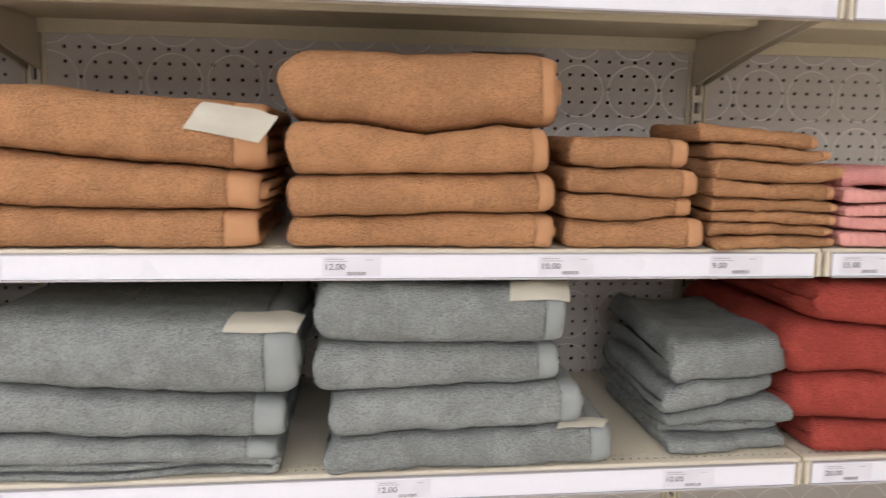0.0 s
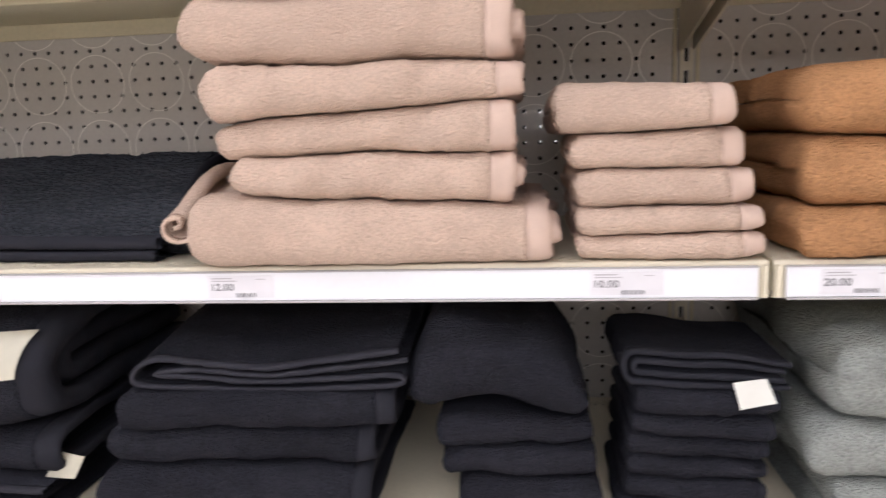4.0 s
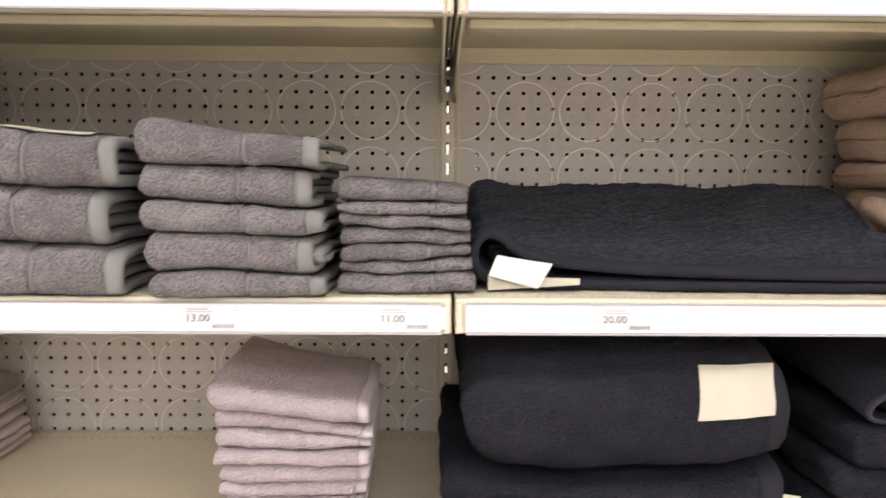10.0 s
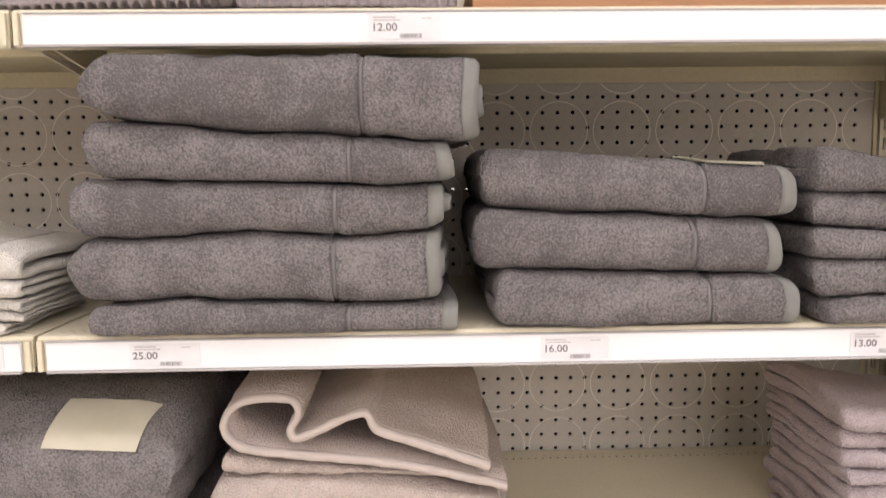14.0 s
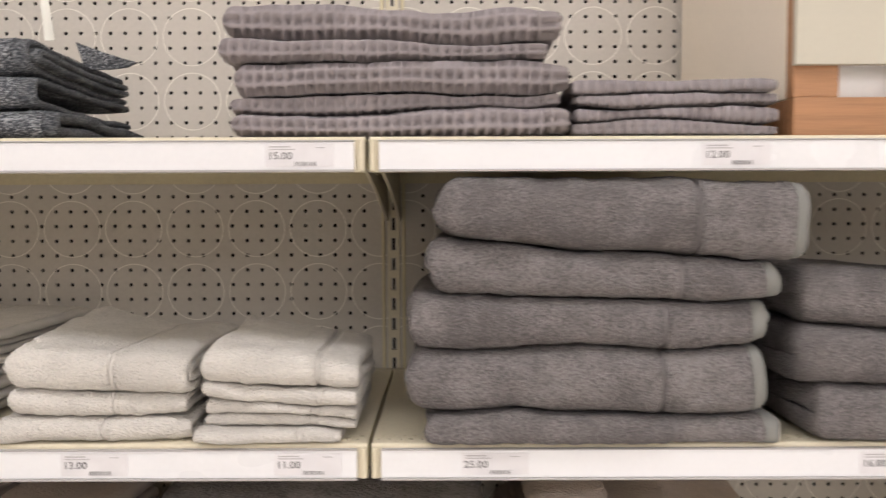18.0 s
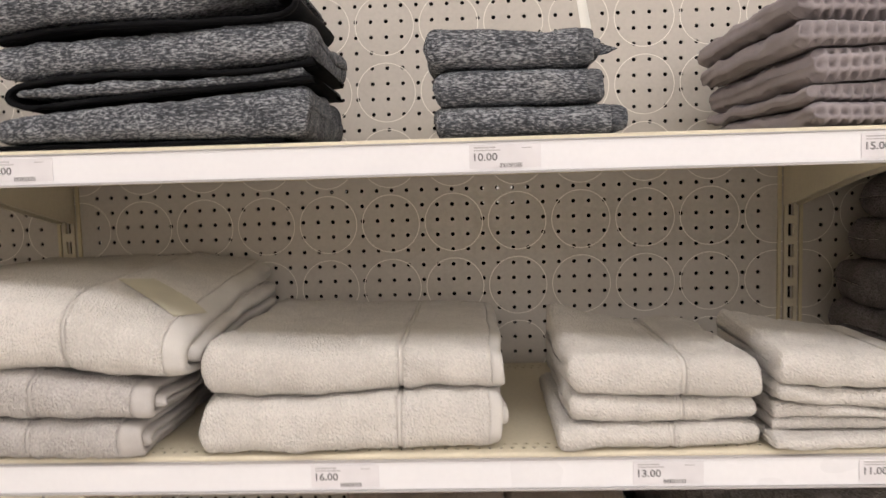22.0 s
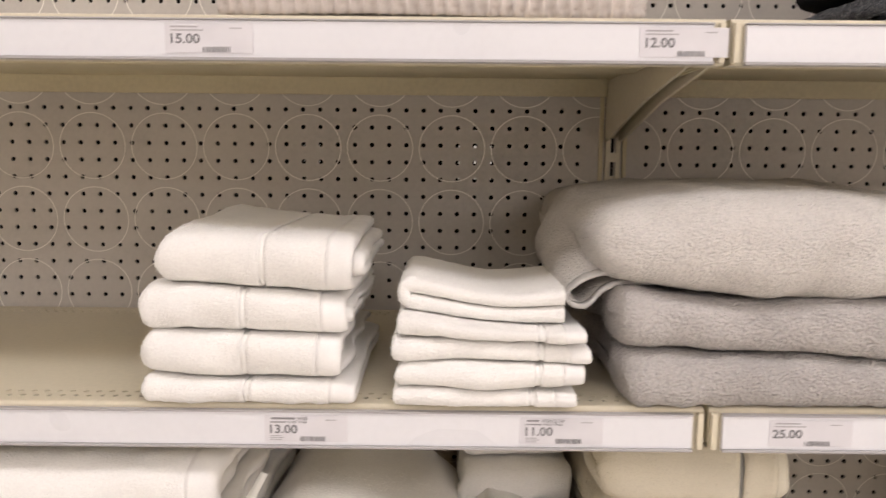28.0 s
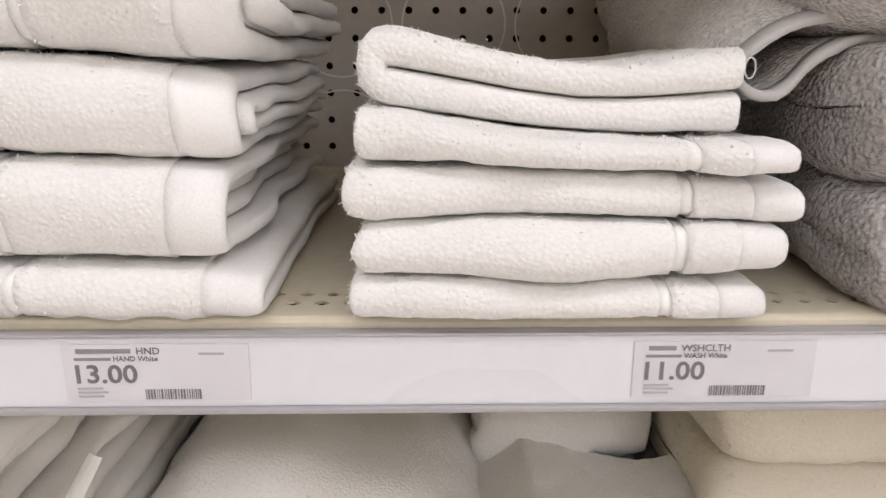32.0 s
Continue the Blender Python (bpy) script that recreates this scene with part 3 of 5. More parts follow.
def segments(w, hue, hem, band):
    """Body, woven stripe and hem along the length; hem and band are widths or places from the end."""
    side, size = hem if hem else ("", 0)
    b0, b1 = (size if side in ("l", "lr") else 0), w - (size if side in ("r", "lr") else 0)
    out = []
    if band and b0 + 0.01 < band < b1 - 0.01:
        out += [("pile_face", b0, band - 0.0028, PILE[hue], 1, ""), ("woven_stripe", band - 0.0028, band + 0.0028, STRIPE.get(hue, HEM[hue]), 0.74, "flat woven stripe"),
                ("pile_face", band + 0.0028, b1, PILE[hue], 1, "")]
    else:
        out += [("pile_face", b0, b1, PILE[hue], 1, "")]
    if side in ("l", "lr"):
        out.insert(0, ("hem", 0, b0, HEM[hue], 0.92, "flat woven hem"))
    if side in ("r", "lr"):
        out.append(("hem", b1, w, HEM[hue], 0.92, "flat woven hem"))
    return out


SEED = [11]


def stack(hue, label, category, Y, d, rows, top, base=None, hem=("r", 0.035), band=None, layers=1, bulge=1.1, lift=0.0, cards=(), lump=0.0025,
          res=0.0058, waffle=0.0, name="folded_towel", sway=0.006, end_soft=0.13, tufts=0.0008, group="", closed=False, crest=3.0):
    """A pile of folded cloths; each row is (left x, right x, underside z at left, at right), from the bottom up."""
    made = []
    seams = []
    for x0, x1, *zs in rows + [(rows[-1][0], rows[-1][1], *top)]:
        SEED[0] += 17
        seams.append((x0, x1, zs, SEED[0]))

    def seam(i, X):
        x0, x1, zs, sd = seams[i]
        if i == 0 and base is not None:
            return np.full_like(X, base + 0.0012)
        u = np.clip((X - x0) / (x1 - x0), 0, 1)
        return np.interp(u, np.linspace(0, 1, len(zs)), zs) + lump * waves(sd, 0.22, X) + lump * 0.35 * waves(sd + 3, 0.07, X)

    for i, (x0, x1, *zs) in enumerate(rows):
        rng = random.Random(SEED[0] + i * 7)
        w = x1 - x0
        xc = (x0 + x1) / 2
        zb = float(seam(i, np.array([xc]))[0])
        h = max(0.012, float(seam(i + 1, np.array([xc]))[0]) - zb)
        thick = h * 0.46 if h < 0.034 or layers == 0 else max(0.0075, h * 0.255)
        y_off = rng.uniform(-0.006, 0.008) if i or base is None else -0.005
        at = (xc, Y + y_off, zb)
        root = thing(name, at, label, category, group or label.split(",")[0])
        skew, sd = rng.uniform(-0.008, 0.008), SEED[0] + i * 31
        last = i == len(rows) - 1

        creases = [(rng.uniform(0.15, 0.85) * w, rng.uniform(-1.6, 1.6), rng.choice((-1, 1)) * rng.uniform(0.0025, 0.005), rng.uniform(0.012, 0.03))
                   for n in range(3 if w > 0.3 and h > 0.045 else 1)]
        dome = 0.0 if (hem and "l" in hem[0]) else h * rng.uniform(0.32, 0.44)
        dome_r = h * rng.uniform(0.32, 0.42) if closed else 0.0
        uneven = 0.0045 * min(1.0, h / 0.05)

        def place(lx, ly, lz, i=i, x0=x0, w=w, h=h, at=at, skew=skew, sd=sd, last=last, dome=dome, dome_r=dome_r, uneven=uneven, creases=creases):
            X = x0 + lx
            lo = seam(i, X)
            hi = np.maximum(seam(i + 1, X), lo + 0.008) - 0.0014
            if dome:
                turn = np.maximum(1 - (1 - np.clip(lx / dome, 0, 1)) ** 2.7, 0.0) ** (1 / 2.7)
                t = 0.02 + 0.98 * turn
            else:
                t = 1 - end_soft * np.exp(-(lx / 0.014) ** 2)
            if dome_r:
                t = t * (0.02 + 0.98 * np.maximum(1 - (1 - np.clip((w - lx) / dome_r, 0, 1)) ** 2.7, 0.0) ** (1 / 2.7))
            else:
                t = t - end_soft * np.exp(-((w - lx) / 0.014) ** 2)
            Z = lo + (hi - lo) * (0.5 + (lz / h - 0.5) * t)
            Z = Z + 0.0028 * waves(sd + 12, 0.10, ly, lx * 0.5) * (np.exp(-(lx / 0.03) ** 2) + np.exp(-((w - lx) / 0.03) ** 2))
            if last and lift:
                Z = Z + abs(lift) * np.clip(1 - (lx if lift > 0 else w - lx) / w * 1.6, 0, 1) ** 2 * np.clip(ly / d, 0, 1) * np.clip(lz / h, 0, 1)
            Yw = ly + sway * waves(sd, 0.3, X) + 0.0022 * waves(sd + 4, 0.06, X, lz * 0.8) + skew * (lx / w - 0.5)
            for cx, lean, amp, wide in creases:
                Yw = Yw + amp * np.exp(-((lx - cx - lean * (lz - h / 2)) / wide) ** 2) * np.exp(-(ly / 0.06) ** 2) * min(1.0, h / 0.05)
            ends = np.exp(-(lx / 0.045) ** 2) + np.exp(-((w - lx) / 0.045) ** 2)
            X = X + ends * uneven * (waves(sd + 50, 0.11, ly, lz * 0.9) - 0.5 * np.sign(lx - w / 2) * np.clip(ly / d, 0, 1))
            if dome:
                Yw = Yw + (1 - t) * dome * 0.5 * (lx < dome)
            return X - at[0], Yw, Z - at[2]

        bd = None
        if band:
            bd = w * band + rng.uniform(-0.006, 0.006)
        line = fold_line(d, h, thick, max(0.012, h * 0.5 * bulge * 0.85), fine=0.0016 if waffle else 0.0055, low=6.5 if i == 0 and base is not None else 4.2, e=crest)
        tuck = rng.uniform(0.008, 0.016) if hem and "r" in hem[0] and layers and h >= 0.034 else 0.0
        cloth(root, segments(w - tuck, hue, hem, bd), line, thick, place, sd, res, tufts, waffle=waffle, dome=dome, dome_r=dome_r)
        if layers and h >= 0.034:
            left = h - 2 * thick
            for n in range(layers - 1 if left < 0.02 else layers):
                hh = left / (layers if left >= 0.02 else 1)
                ln = fold_line(d - thick - 0.01 - 0.006 * n, hh, hh * 0.495, hh * 0.55, fine=0.012)
                j0, j1 = dome + rng.uniform(0.0, 0.012) if dome else rng.uniform(-0.003, 0.014), (w - tuck + rng.choice((rng.uniform(-0.014, -0.008), rng.uniform(0.004, 0.011))) if tuck else w - dome_r - (0.004 if dome_r else 0) + rng.uniform(-0.012, 0.004))
                segs = [("inner_fold", j0, j1, PILE[hue], 1, "")]
                if tuck:
                    segs = [("inner_fold", j0, j1 - hem[1] * 0.5, PILE[hue], 1, ""), ("hem", j1 - hem[1] * 0.5, j1, HEM[hue], 0.95, "flat woven hem")]
                cloth(root, segs, ln, hh * 0.495, place, sd + 9 + n, 0.02, tufts * 0.7, y0=thick * 0.95, z0=thick + hh * n)
        for row, u0, u1, q0, q1, stock, *turn in cards:
            if row == i:
                shear, drop = turn if turn else (0.012, 0.0)
                c, nr, s = line
                us, qs = np.linspace(u0, u1, 9), np.linspace(q0, q1, 7)
                Q = qs[None, :] + drop * np.linspace(0.5, -0.5, 9)[:, None]
                cy, cz = np.interp(Q, s, c[:, 0]), np.interp(Q, s, c[:, 1])
                ny, nz = np.interp(Q, s, nr[:, 0]), np.interp(Q, s, nr[:, 1])
                U = np.repeat(us[:, None], 7, 1) + shear * np.linspace(-0.5, 0.5, 7)[None, :]
                both = []
                for off in (thick / 2 + 0.0035, thick / 2 + 0.0027):
                    both.append(np.stack(place(U, cy + ny * off, cz + nz * off), -1).reshape(-1, 3))
                f = np.concatenate([grid_faces(9, 7), grid_faces(9, 7, 63, True)])
                part("paper_tag", mesh("paper_tag", np.concatenate(both), f, stock, True), root, "blank cream paper product tag" if stock is CARD else "small white paper tag")
        made.append(root)
    return made


def edge_fold(hue, label, category, x0, x1, z0, z1, Y, depth, sheets=2, thick=0.006, flip=False, slope=0.0, back=1.0, wave=0.003, name="folded_towel",
              rim=None, tufts=0.0006, group="", shift=(0, 0), crown=None, res=0.010):
    """A cloth folded with its edges towards the aisle: nested C bends closed at one end of x, seen edge-on."""
    SEED[0] += 23
    sd = SEED[0]
    d, h = x1 - x0, z1 - z0
    at = ((x0 + x1) / 2, Y, z0)
    root = thing(name, at, label, category, group or label.split(",")[0])

    def place(lx, ly, lz):
        u = ly / d
        X = (x1 - ly) if flip else (x0 + ly)
        f = np.clip(1 - lx / depth, 0, 1)
        high = 1 + (back - 1) * f
        Z = z0 + 0.001 + lz * high + slope * (u - 0.5) + wave * waves(sd, 0.16, X, lx * 0.4) * np.clip(lz / h, 0.0, 1)
        Z = Z + np.interp(u, np.linspace(0, 1, len(shift)), shift)
        if crown:
            Z = Z + np.interp(u, np.linspace(0, 1, len(crown)), crown) * np.clip(lz / h, 0, 1)
        Yw = depth - lx + 0.006 * waves(sd + 2, 0.25, X)
        return X - at[0], Yw, Z - at[2]

    t, step = thick, h / (2 * sheets)
    for n in range(sheets):
        hh = h - 2 * step * n
        if hh < 2.0 * t:
            break
        ln = fold_line(d - 0.012 * n - (0.004 if n else 0), hh, t, hh * 0.55, fine=0.006, step=0.013)
        segs = [("sheet", 0, depth - 0.006, PILE[hue], 1, ""), ("bound_edge", depth - 0.006, depth + 0.002, PILE[hue] if rim == "pile" else HEM.get(rim or hue, HEM["navy"]), 1.05, "stitched edge")]
        cloth(root, segs, ln, t, place, sd + n * 3, res, tufts, y0=0.010 * n, z0=step * n)
    return root


def bent_line(points, step=0.005):
    """A smooth line through a few corners of a fold, with normals and running length."""
    p = np.array(points)
    e = np.r_[[2 * p[0] - p[1]], p, [2 * p[-1] - p[-2]]]
    out = []
    for i in range(len(p) - 1):
        a, b, c, d = e[i:i + 4]
        t = np.linspace(0, 1, 24, endpoint=False)[:, None]
        out.append(0.5 * (2 * b + (c - a) * t + (2 * a - 5 * b + 4 * c - d) * t * t + (3 * b - a - 3 * c + d) * t ** 3))
    q = np.concatenate(out + [p[-1:]])
    run = np.r_[0, np.cumsum(np.hypot(*np.diff(q, axis=0).T))]
    even = np.linspace(0, run[-1], int(run[-1] / step))
    c = np.c_[np.interp(even, run, q[:, 0]), np.interp(even, run, q[:, 1])]
    dx, dz = np.gradient(c[:, 0]), np.gradient(c[:, 1])
    ln = np.hypot(dx, dz) + 1e-9
    return c, np.c_[-dz / ln, dx / ln], even


def bent_sheet(hue, label, category, fold, Y, depth, thick, rise=(0, 0), reach=1.0, rest=None, rim=None, name="folded_towel", rows=0.0, tufts=0.0006, res=0.008, wave=0.004, skew=0.0):
    """One thick sheet bent along a fold line that its front edge shows, running back over the shelf; rise lifts it to the back, from the line's start to its end."""
    SEED[0] += 29
    sd = SEED[0]
    c, nr, s = bent_line(fold)
    xs, zs = [q[0] for q in fold], [q[1] for q in fold]
    at = ((min(xs) + max(xs)) / 2, Y, min(zs) - thick / 2)
    root = thing(name, at, label, category, label.split(",")[0])
    along = np.linspace(0, 1, len(c))
    up = np.interp(along, np.linspace(0, 1, len(rise)), rise)[None, :]
    held = np.maximum(0.0, rest + thick / 2 + 0.001 - c[:, 1])[None, :] if rest is not None else 0.0

    def place(lx, lx2, lz):
        f = np.clip(1 - lx / depth, 0, 1)
        g = np.clip(f / reach, 0, 1)
        lift = held * np.clip((f * depth - 0.012) / 0.03, 0, 1) if rest is not None else 0.0
        Z = lz + up * np.sin(g * math.pi / 2) ** 1.15 + lift + wave * waves(sd, 0.2, lx2, lx) * np.clip(f * 4, 0, 1) * np.clip(up / 0.02, 0, 1)
        return lx2 + 0.004 * waves(sd + 2, 0.3, lx, lz) - at[0], depth - lx + 0.003 * waves(sd + 3, 0.2, lx2) + skew * (lx2 - at[0]), Z - at[2]

    segs = [("sheet", 0, depth - 0.007, PILE[hue], 1, ""), ("bound_edge", depth - 0.007, depth + 0.002, PILE[hue] if rim == "pile" else HEM[rim or hue], 1.06, "stitched edge")]
    cloth(root, segs, (c, nr, s), thick, place, sd, res, tufts, rows=rows)
    return root


def stray(parent, name, pts, material, label, thick=0.0009):
    """A small paper tag from four corner points, with thickness."""
    p = [Vector(q) - Vector(parent.location) for q in pts]
    n = (p[1] - p[0]).cross(p[3] - p[0]).normalized() * thick
    g = [[p[0].lerp(p[1], i / 4).lerp(p[3].lerp(p[2], i / 4), j / 3) + n * (1.5 * math.sin(math.pi * i / 4)) for j in range(4)] for i in range(5)]
    v = [q for r in g for q in r] + [q - n for r in g for q in r]
    f = np.concatenate([grid_faces(5, 4), grid_faces(5, 4, 20, True)])
    rim = [0, 4, 8, 12, 16, 17, 18, 19, 15, 11, 7, 3, 2, 1]
    f = f.tolist() + [[rim[i], rim[(i + 1) % 14], rim[(i + 1) % 14] + 20, rim[i] + 20] for i in range(14)]
    part(name, mesh(name, [tuple(q) for q in v], f, material), parent, label)


A, B, C, D = LEVEL["a"], LEVEL["b"], LEVEL["c"], LEVEL["d"]

# bay right of the walk's start: rose waffle cloths and brick-red towels
stack("waffle_rose", "rose-pink waffle washcloths folded in a low pile on the shelf", "washcloth", -0.42, 0.2,
      [(0.030, 0.190, 1.29, 1.29), (0.032, 0.192, 1.312, 1.312), (0.034, 0.190, 1.334, 1.335), (0.034, 0.190, 1.353, 1.353)], (1.374, 1.374), B, ("r", 0.010),
      layers=0, waffle=0.006, res=0.002, name="folded_washcloth")
stack("rose", "pale rose towel lying on pink waffle washcloths", "towel", -0.40, 0.2, [(0.040, 0.22, 1.376, 1.376)], (1.402, 1.402))
stack("red", "brick-red folded bath towel in a soft leaning pile", "towel", -0.415, 0.34,
      [(0.018, 0.36, 0.977, 0.977), (-0.020, 0.35, 1.029, 1.020), (-0.030, 0.34, 1.100, 1.085), (0.007, 0.33, 1.178, 1.155)], (1.240, 1.239), A, ("r", 0.04), lump=0.004, bulge=1.3)

# first bay: tan towels above, sage-grey towels below
stack("tan", "tan terry bath towel folded in a wide pile on the shelf", "towel", -0.42, 0.36,
      [(-1.195, -0.773, 1.288, 1.290), (-1.187, -0.766, 1.347, 1.338), (-1.192, -0.760, 1.421, 1.387)], (1.492, 1.494, 1.488, 1.476), B, ("r", 0.04), bulge=1.5,
      cards=[(2, 0.334, 0.424, 0.000, 0.028, CARD, 0.022, 0.008)])
stack("tan", "tan terry bath towel folded in a tall pile on the shelf", "towel", -0.42, 0.34,
      [(-0.747, -0.380, 1.290, 1.294), (-0.745, -0.383, 1.331, 1.340), (-0.744, -0.387, 1.387, 1.393), (-0.752, -0.377, 1.456, 1.452, 1.441, 1.457, 1.452)], (1.553, 1.546), B, ("r", 0.022), bulge=1.25,
      cards=[(3, 0.255, 0.352, 0.064, 0.104, CARD)])
stack("tan", "small tan terry hand towel folded in a neat pile", "towel", -0.42, 0.24,
      [(-0.374, -0.172, 1.291, 1.291), (-0.377, -0.182, 1.330, 1.331), (-0.374, -0.181, 1.363, 1.363), (-0.372, -0.196, 1.403, 1.399)], (1.444, 1.441), B, ("r", 0.022))
stack("tan", "tan terry washcloth folded thin in a pile", "washcloth", -0.42, 0.17,
      [(-0.166, 0.022, 1.290, 1.289), (-0.168, 0.020, 1.309, 1.307), (-0.168, 0.019, 1.325, 1.322), (-0.167, 0.019, 1.341, 1.340), (-0.168, 0.020, 1.359, 1.358),
       (-0.170, 0.024, 1.386, 1.380), (-0.171, -0.001, 1.414, 1.406), (-0.190, -0.016, 1.440, 1.427)], (1.468, 1.449), B, ("r", 0.012), layers=0, sway=0.01, name="folded_washcloth")
edge_fold("sage", "sage-grey terry bath towel with loose open edges under the pile", "towel", -1.150, -0.765, A, 1.000, -0.42, 0.34, 1, 0.0095, True, rim="pile")
stack("sage", "sage-grey terry bath towel folded in a wide pile", "towel", -0.42, 0.36,
      [(-1.140, -0.762, 1.001, 1.000), (-1.168, -0.743, 1.040, 1.024), (-1.149, -0.730, 1.108, 1.079)], (1.205, 1.195), None, ("r", 0.04), bulge=1.5, cards=[(2, 0.324, 0.414, 0.026, 0.060, CARD)])
stack("sage", "sage-grey terry bath towel folded in a tall pile", "towel", -0.42, 0.34,
      [(-0.699, -0.282, 0.985, 0.977), (-0.693, -0.325, 1.026, 1.035), (-0.713, -0.362, 1.089, 1.097), (-0.709, -0.353, 1.164, 1.154)], (1.243, 1.239), A, ("r", 0.03), bulge=1.2,
      cards=[(3, 0.265, 0.352, 0.018, 0.070, CARD), (0, 0.33, 0.40, 0.015, 0.03, CARD)])
stack("sage", "sage-grey hand towel in a loosely slumped pile", "towel", -0.39, 0.27,
      [(-0.200, -0.009, 0.977, 0.977), (-0.202, -0.010, 0.996, 0.999), (-0.205, -0.010, 1.016, 1.023), (-0.210, -0.030, 1.040, 1.053), (-0.199, -0.011, 1.080, 1.095)],
      (1.150, 1.158), A, None, lump=0.004, lift=0.02, sway=0.012)

# second bay: blush towels and a navy mat above, navy towels below
stack("blush", "blush-pink terry hand towel folded in a small pile", "towel", -0.415, 0.24,
      [(-1.417, -1.222, 1.288, 1.288), (-1.420, -1.228, 1.320, 1.321), (-1.422, -1.225, 1.346, 1.349), (-1.424, -1.231, 1.389, 1.387), (-1.444, -1.247, 1.428, 1.430)],
      (1.481, 1.476), B, ("r", 0.024))
stack("blush", "blush-pink terry bath towel folded in a tall uneven pile", "towel", -0.430, 0.35,
      [(-1.847, -1.432, 1.289, 1.289), (-1.797, -1.467, 1.371, 1.357), (-1.816, -1.467, 1.416, 1.413), (-1.824, -1.463, 1.453, 1.471), (-1.846, -1.472, 1.513, 1.509)],
      (1.587, 1.582), B, ("r", 0.028), bulge=1.15, lump=0.003, cards=[(4, 0.240, 0.342, 0.046, 0.086, CARD)])
bent_sheet("blush", "rolled corner of a blush-pink bath towel beside its pile", "towel",
           [(-1.867, 1.335), (-1.860, 1.338), (-1.863, 1.346), (-1.874, 1.346), (-1.881, 1.336), (-1.876, 1.323), (-1.862, 1.319), (-1.848, 1.323), (-1.830, 1.330)],
           -0.428, 0.18, 0.0052, (0.055, 0.055), 1.0, None, "pile", res=0.006)
mat = bent_sheet("rib", "dark navy chenille bath mat folded over with bound edges", "bath mat",
                 [(-1.916, 1.2975), (-2.100, 1.2975), (-2.260, 1.2975), (-2.350, 1.298), (-2.392, 1.303), (-2.411, 1.320), (-2.412, 1.342), (-2.399, 1.357), (-2.380, 1.354),
                  (-2.360, 1.338), (-2.318, 1.325), (-2.226, 1.316), (-2.100, 1.3125), (-1.950, 1.311), (-1.912, 1.311)], -0.382, 0.27, 0.0132,
                 (0, 0, 0, 0, 0, 0, 0, 0.006, 0.034, 0.064, 0.080, 0.088, 0.090, 0.092, 0.092, 0.092, 0.092), 0.72, None, "navy", "bath_mat", 0.0026, 0.0006, 0.0025, skew=-0.045)
# bound side edge of the mat's upper half
spine = [(-1.9080 + 0.004 * f, -0.3945 + 0.27 * f, 1.313 + 0.092 * math.sin(min(1, f / 0.72) * math.pi / 2) ** 1.15) for f in np.linspace(0, 0.95, 26)]
tube = [(x + 0.0042 * math.cos(b) - mat.location[0], y - mat.location[1], z + 0.0075 * math.sin(b) - mat.location[2]) for x, y, z in spine for b in np.linspace(0, 2 * math.pi, 8, endpoint=False)]
part("side_binding", mesh("side_binding", tube, [(8 * i + j, 8 * i + (j + 1) % 8, 8 * i + 8 + (j + 1) % 8, 8 * i + 8 + j) for i in range(25) for j in range(8)], HEM["navy"], True), mat, "stitched side binding")
stack("rib", "inner fold of the dark navy bath mat", "bath mat", -0.315, 0.2, [(-2.392, -1.930, 1.310, 1.310)], (1.366, 1.370, 1.370), None, None, layers=0, name="bath_mat", group="navy bath mats", closed=True)
stray(mat, "paper_tag", [(-2.386, -0.383, 1.334), (-2.320, -0.386, 1.324), (-2.338, -0.392, 1.295), (-2.396, -0.390, 1.311)], CARD_WHITE, "white paper tag with a fastener")
stray(mat, "paper_tag", [(-2.396, -0.380, 1.309), (-2.286, -0.381, 1.306), (-2.287, -0.384, 1.299), (-2.396, -0.386, 1.2925)], CARD, "cream paper tag")
stack("rib", "corner of a second dark navy mat behind the first", "bath mat", -0.340, 0.2, [(-1.940, -1.868, B, B)], (B + 0.080, B + 0.070), B, None, layers=0, name="bath_mat")
stack("navy", "dark navy terry washcloth folded thin in a pile", "washcloth", -0.40, 0.17,
      [(-1.371, -1.215, 0.981, 0.973), (-1.363, -1.205, 1.005, 0.999), (-1.361, -1.204, 1.034, 1.027), (-1.360, -1.203, 1.060, 1.053), (-1.358, -1.200, 1.085, 1.077),
       (-1.354, -1.196, 1.112, 1.107)], (1.140, 1.136), A, ("r", 0.01), layers=0, name="folded_washcloth")
loose = edge_fold("navy", "dark navy washcloth loosely folded on top of its pile", "washcloth", -1.365, -1.185, 1.139, 1.178, -0.40, 0.17, 2, 0.007, False, -0.006, 0.9, 0.006, "folded_washcloth")
stray(loose, "paper_tag", [(-1.251, -0.417, 1.152), (-1.216, -0.417, 1.157), (-1.205, -0.420, 1.130), (-1.243, -0.420, 1.122)], CARD_WHITE, "small white tag with printed code")
stack("navy", "dark navy hand towel folded in a low pile", "towel", -0.40, 0.25,
      [(-1.557, -1.390, 0.980, 0.980), (-1.575, -1.395, 1.028, 1.034), (-1.582, -1.399, 1.061, 1.070)], (1.101, 1.101), A, None)
stack("navy", "dark navy hand towel crumpled loosely over its pile", "towel", -0.40, 0.24, [(-1.612, -1.410, 1.108, 1.118, 1.126, 1.116, 1.100)],
      (1.178, 1.226, 1.236, 1.224, 1.216, 1.209, 1.209, 1.190, 1.157), None, None, lump=0.003, bulge=1.2, end_soft=0.3, sway=0.016, closed=True, crest=2.2)
stack("navy", "dark navy bath towel folded in a pile", "towel", -0.42, 0.35,
      [(-2.003, -1.647, 0.984, 0.986), (-1.988, -1.641, 1.041, 1.047), (-1.970, -1.619, 1.089, 1.096)], (1.134, 1.142), A, ("r", 0.022))
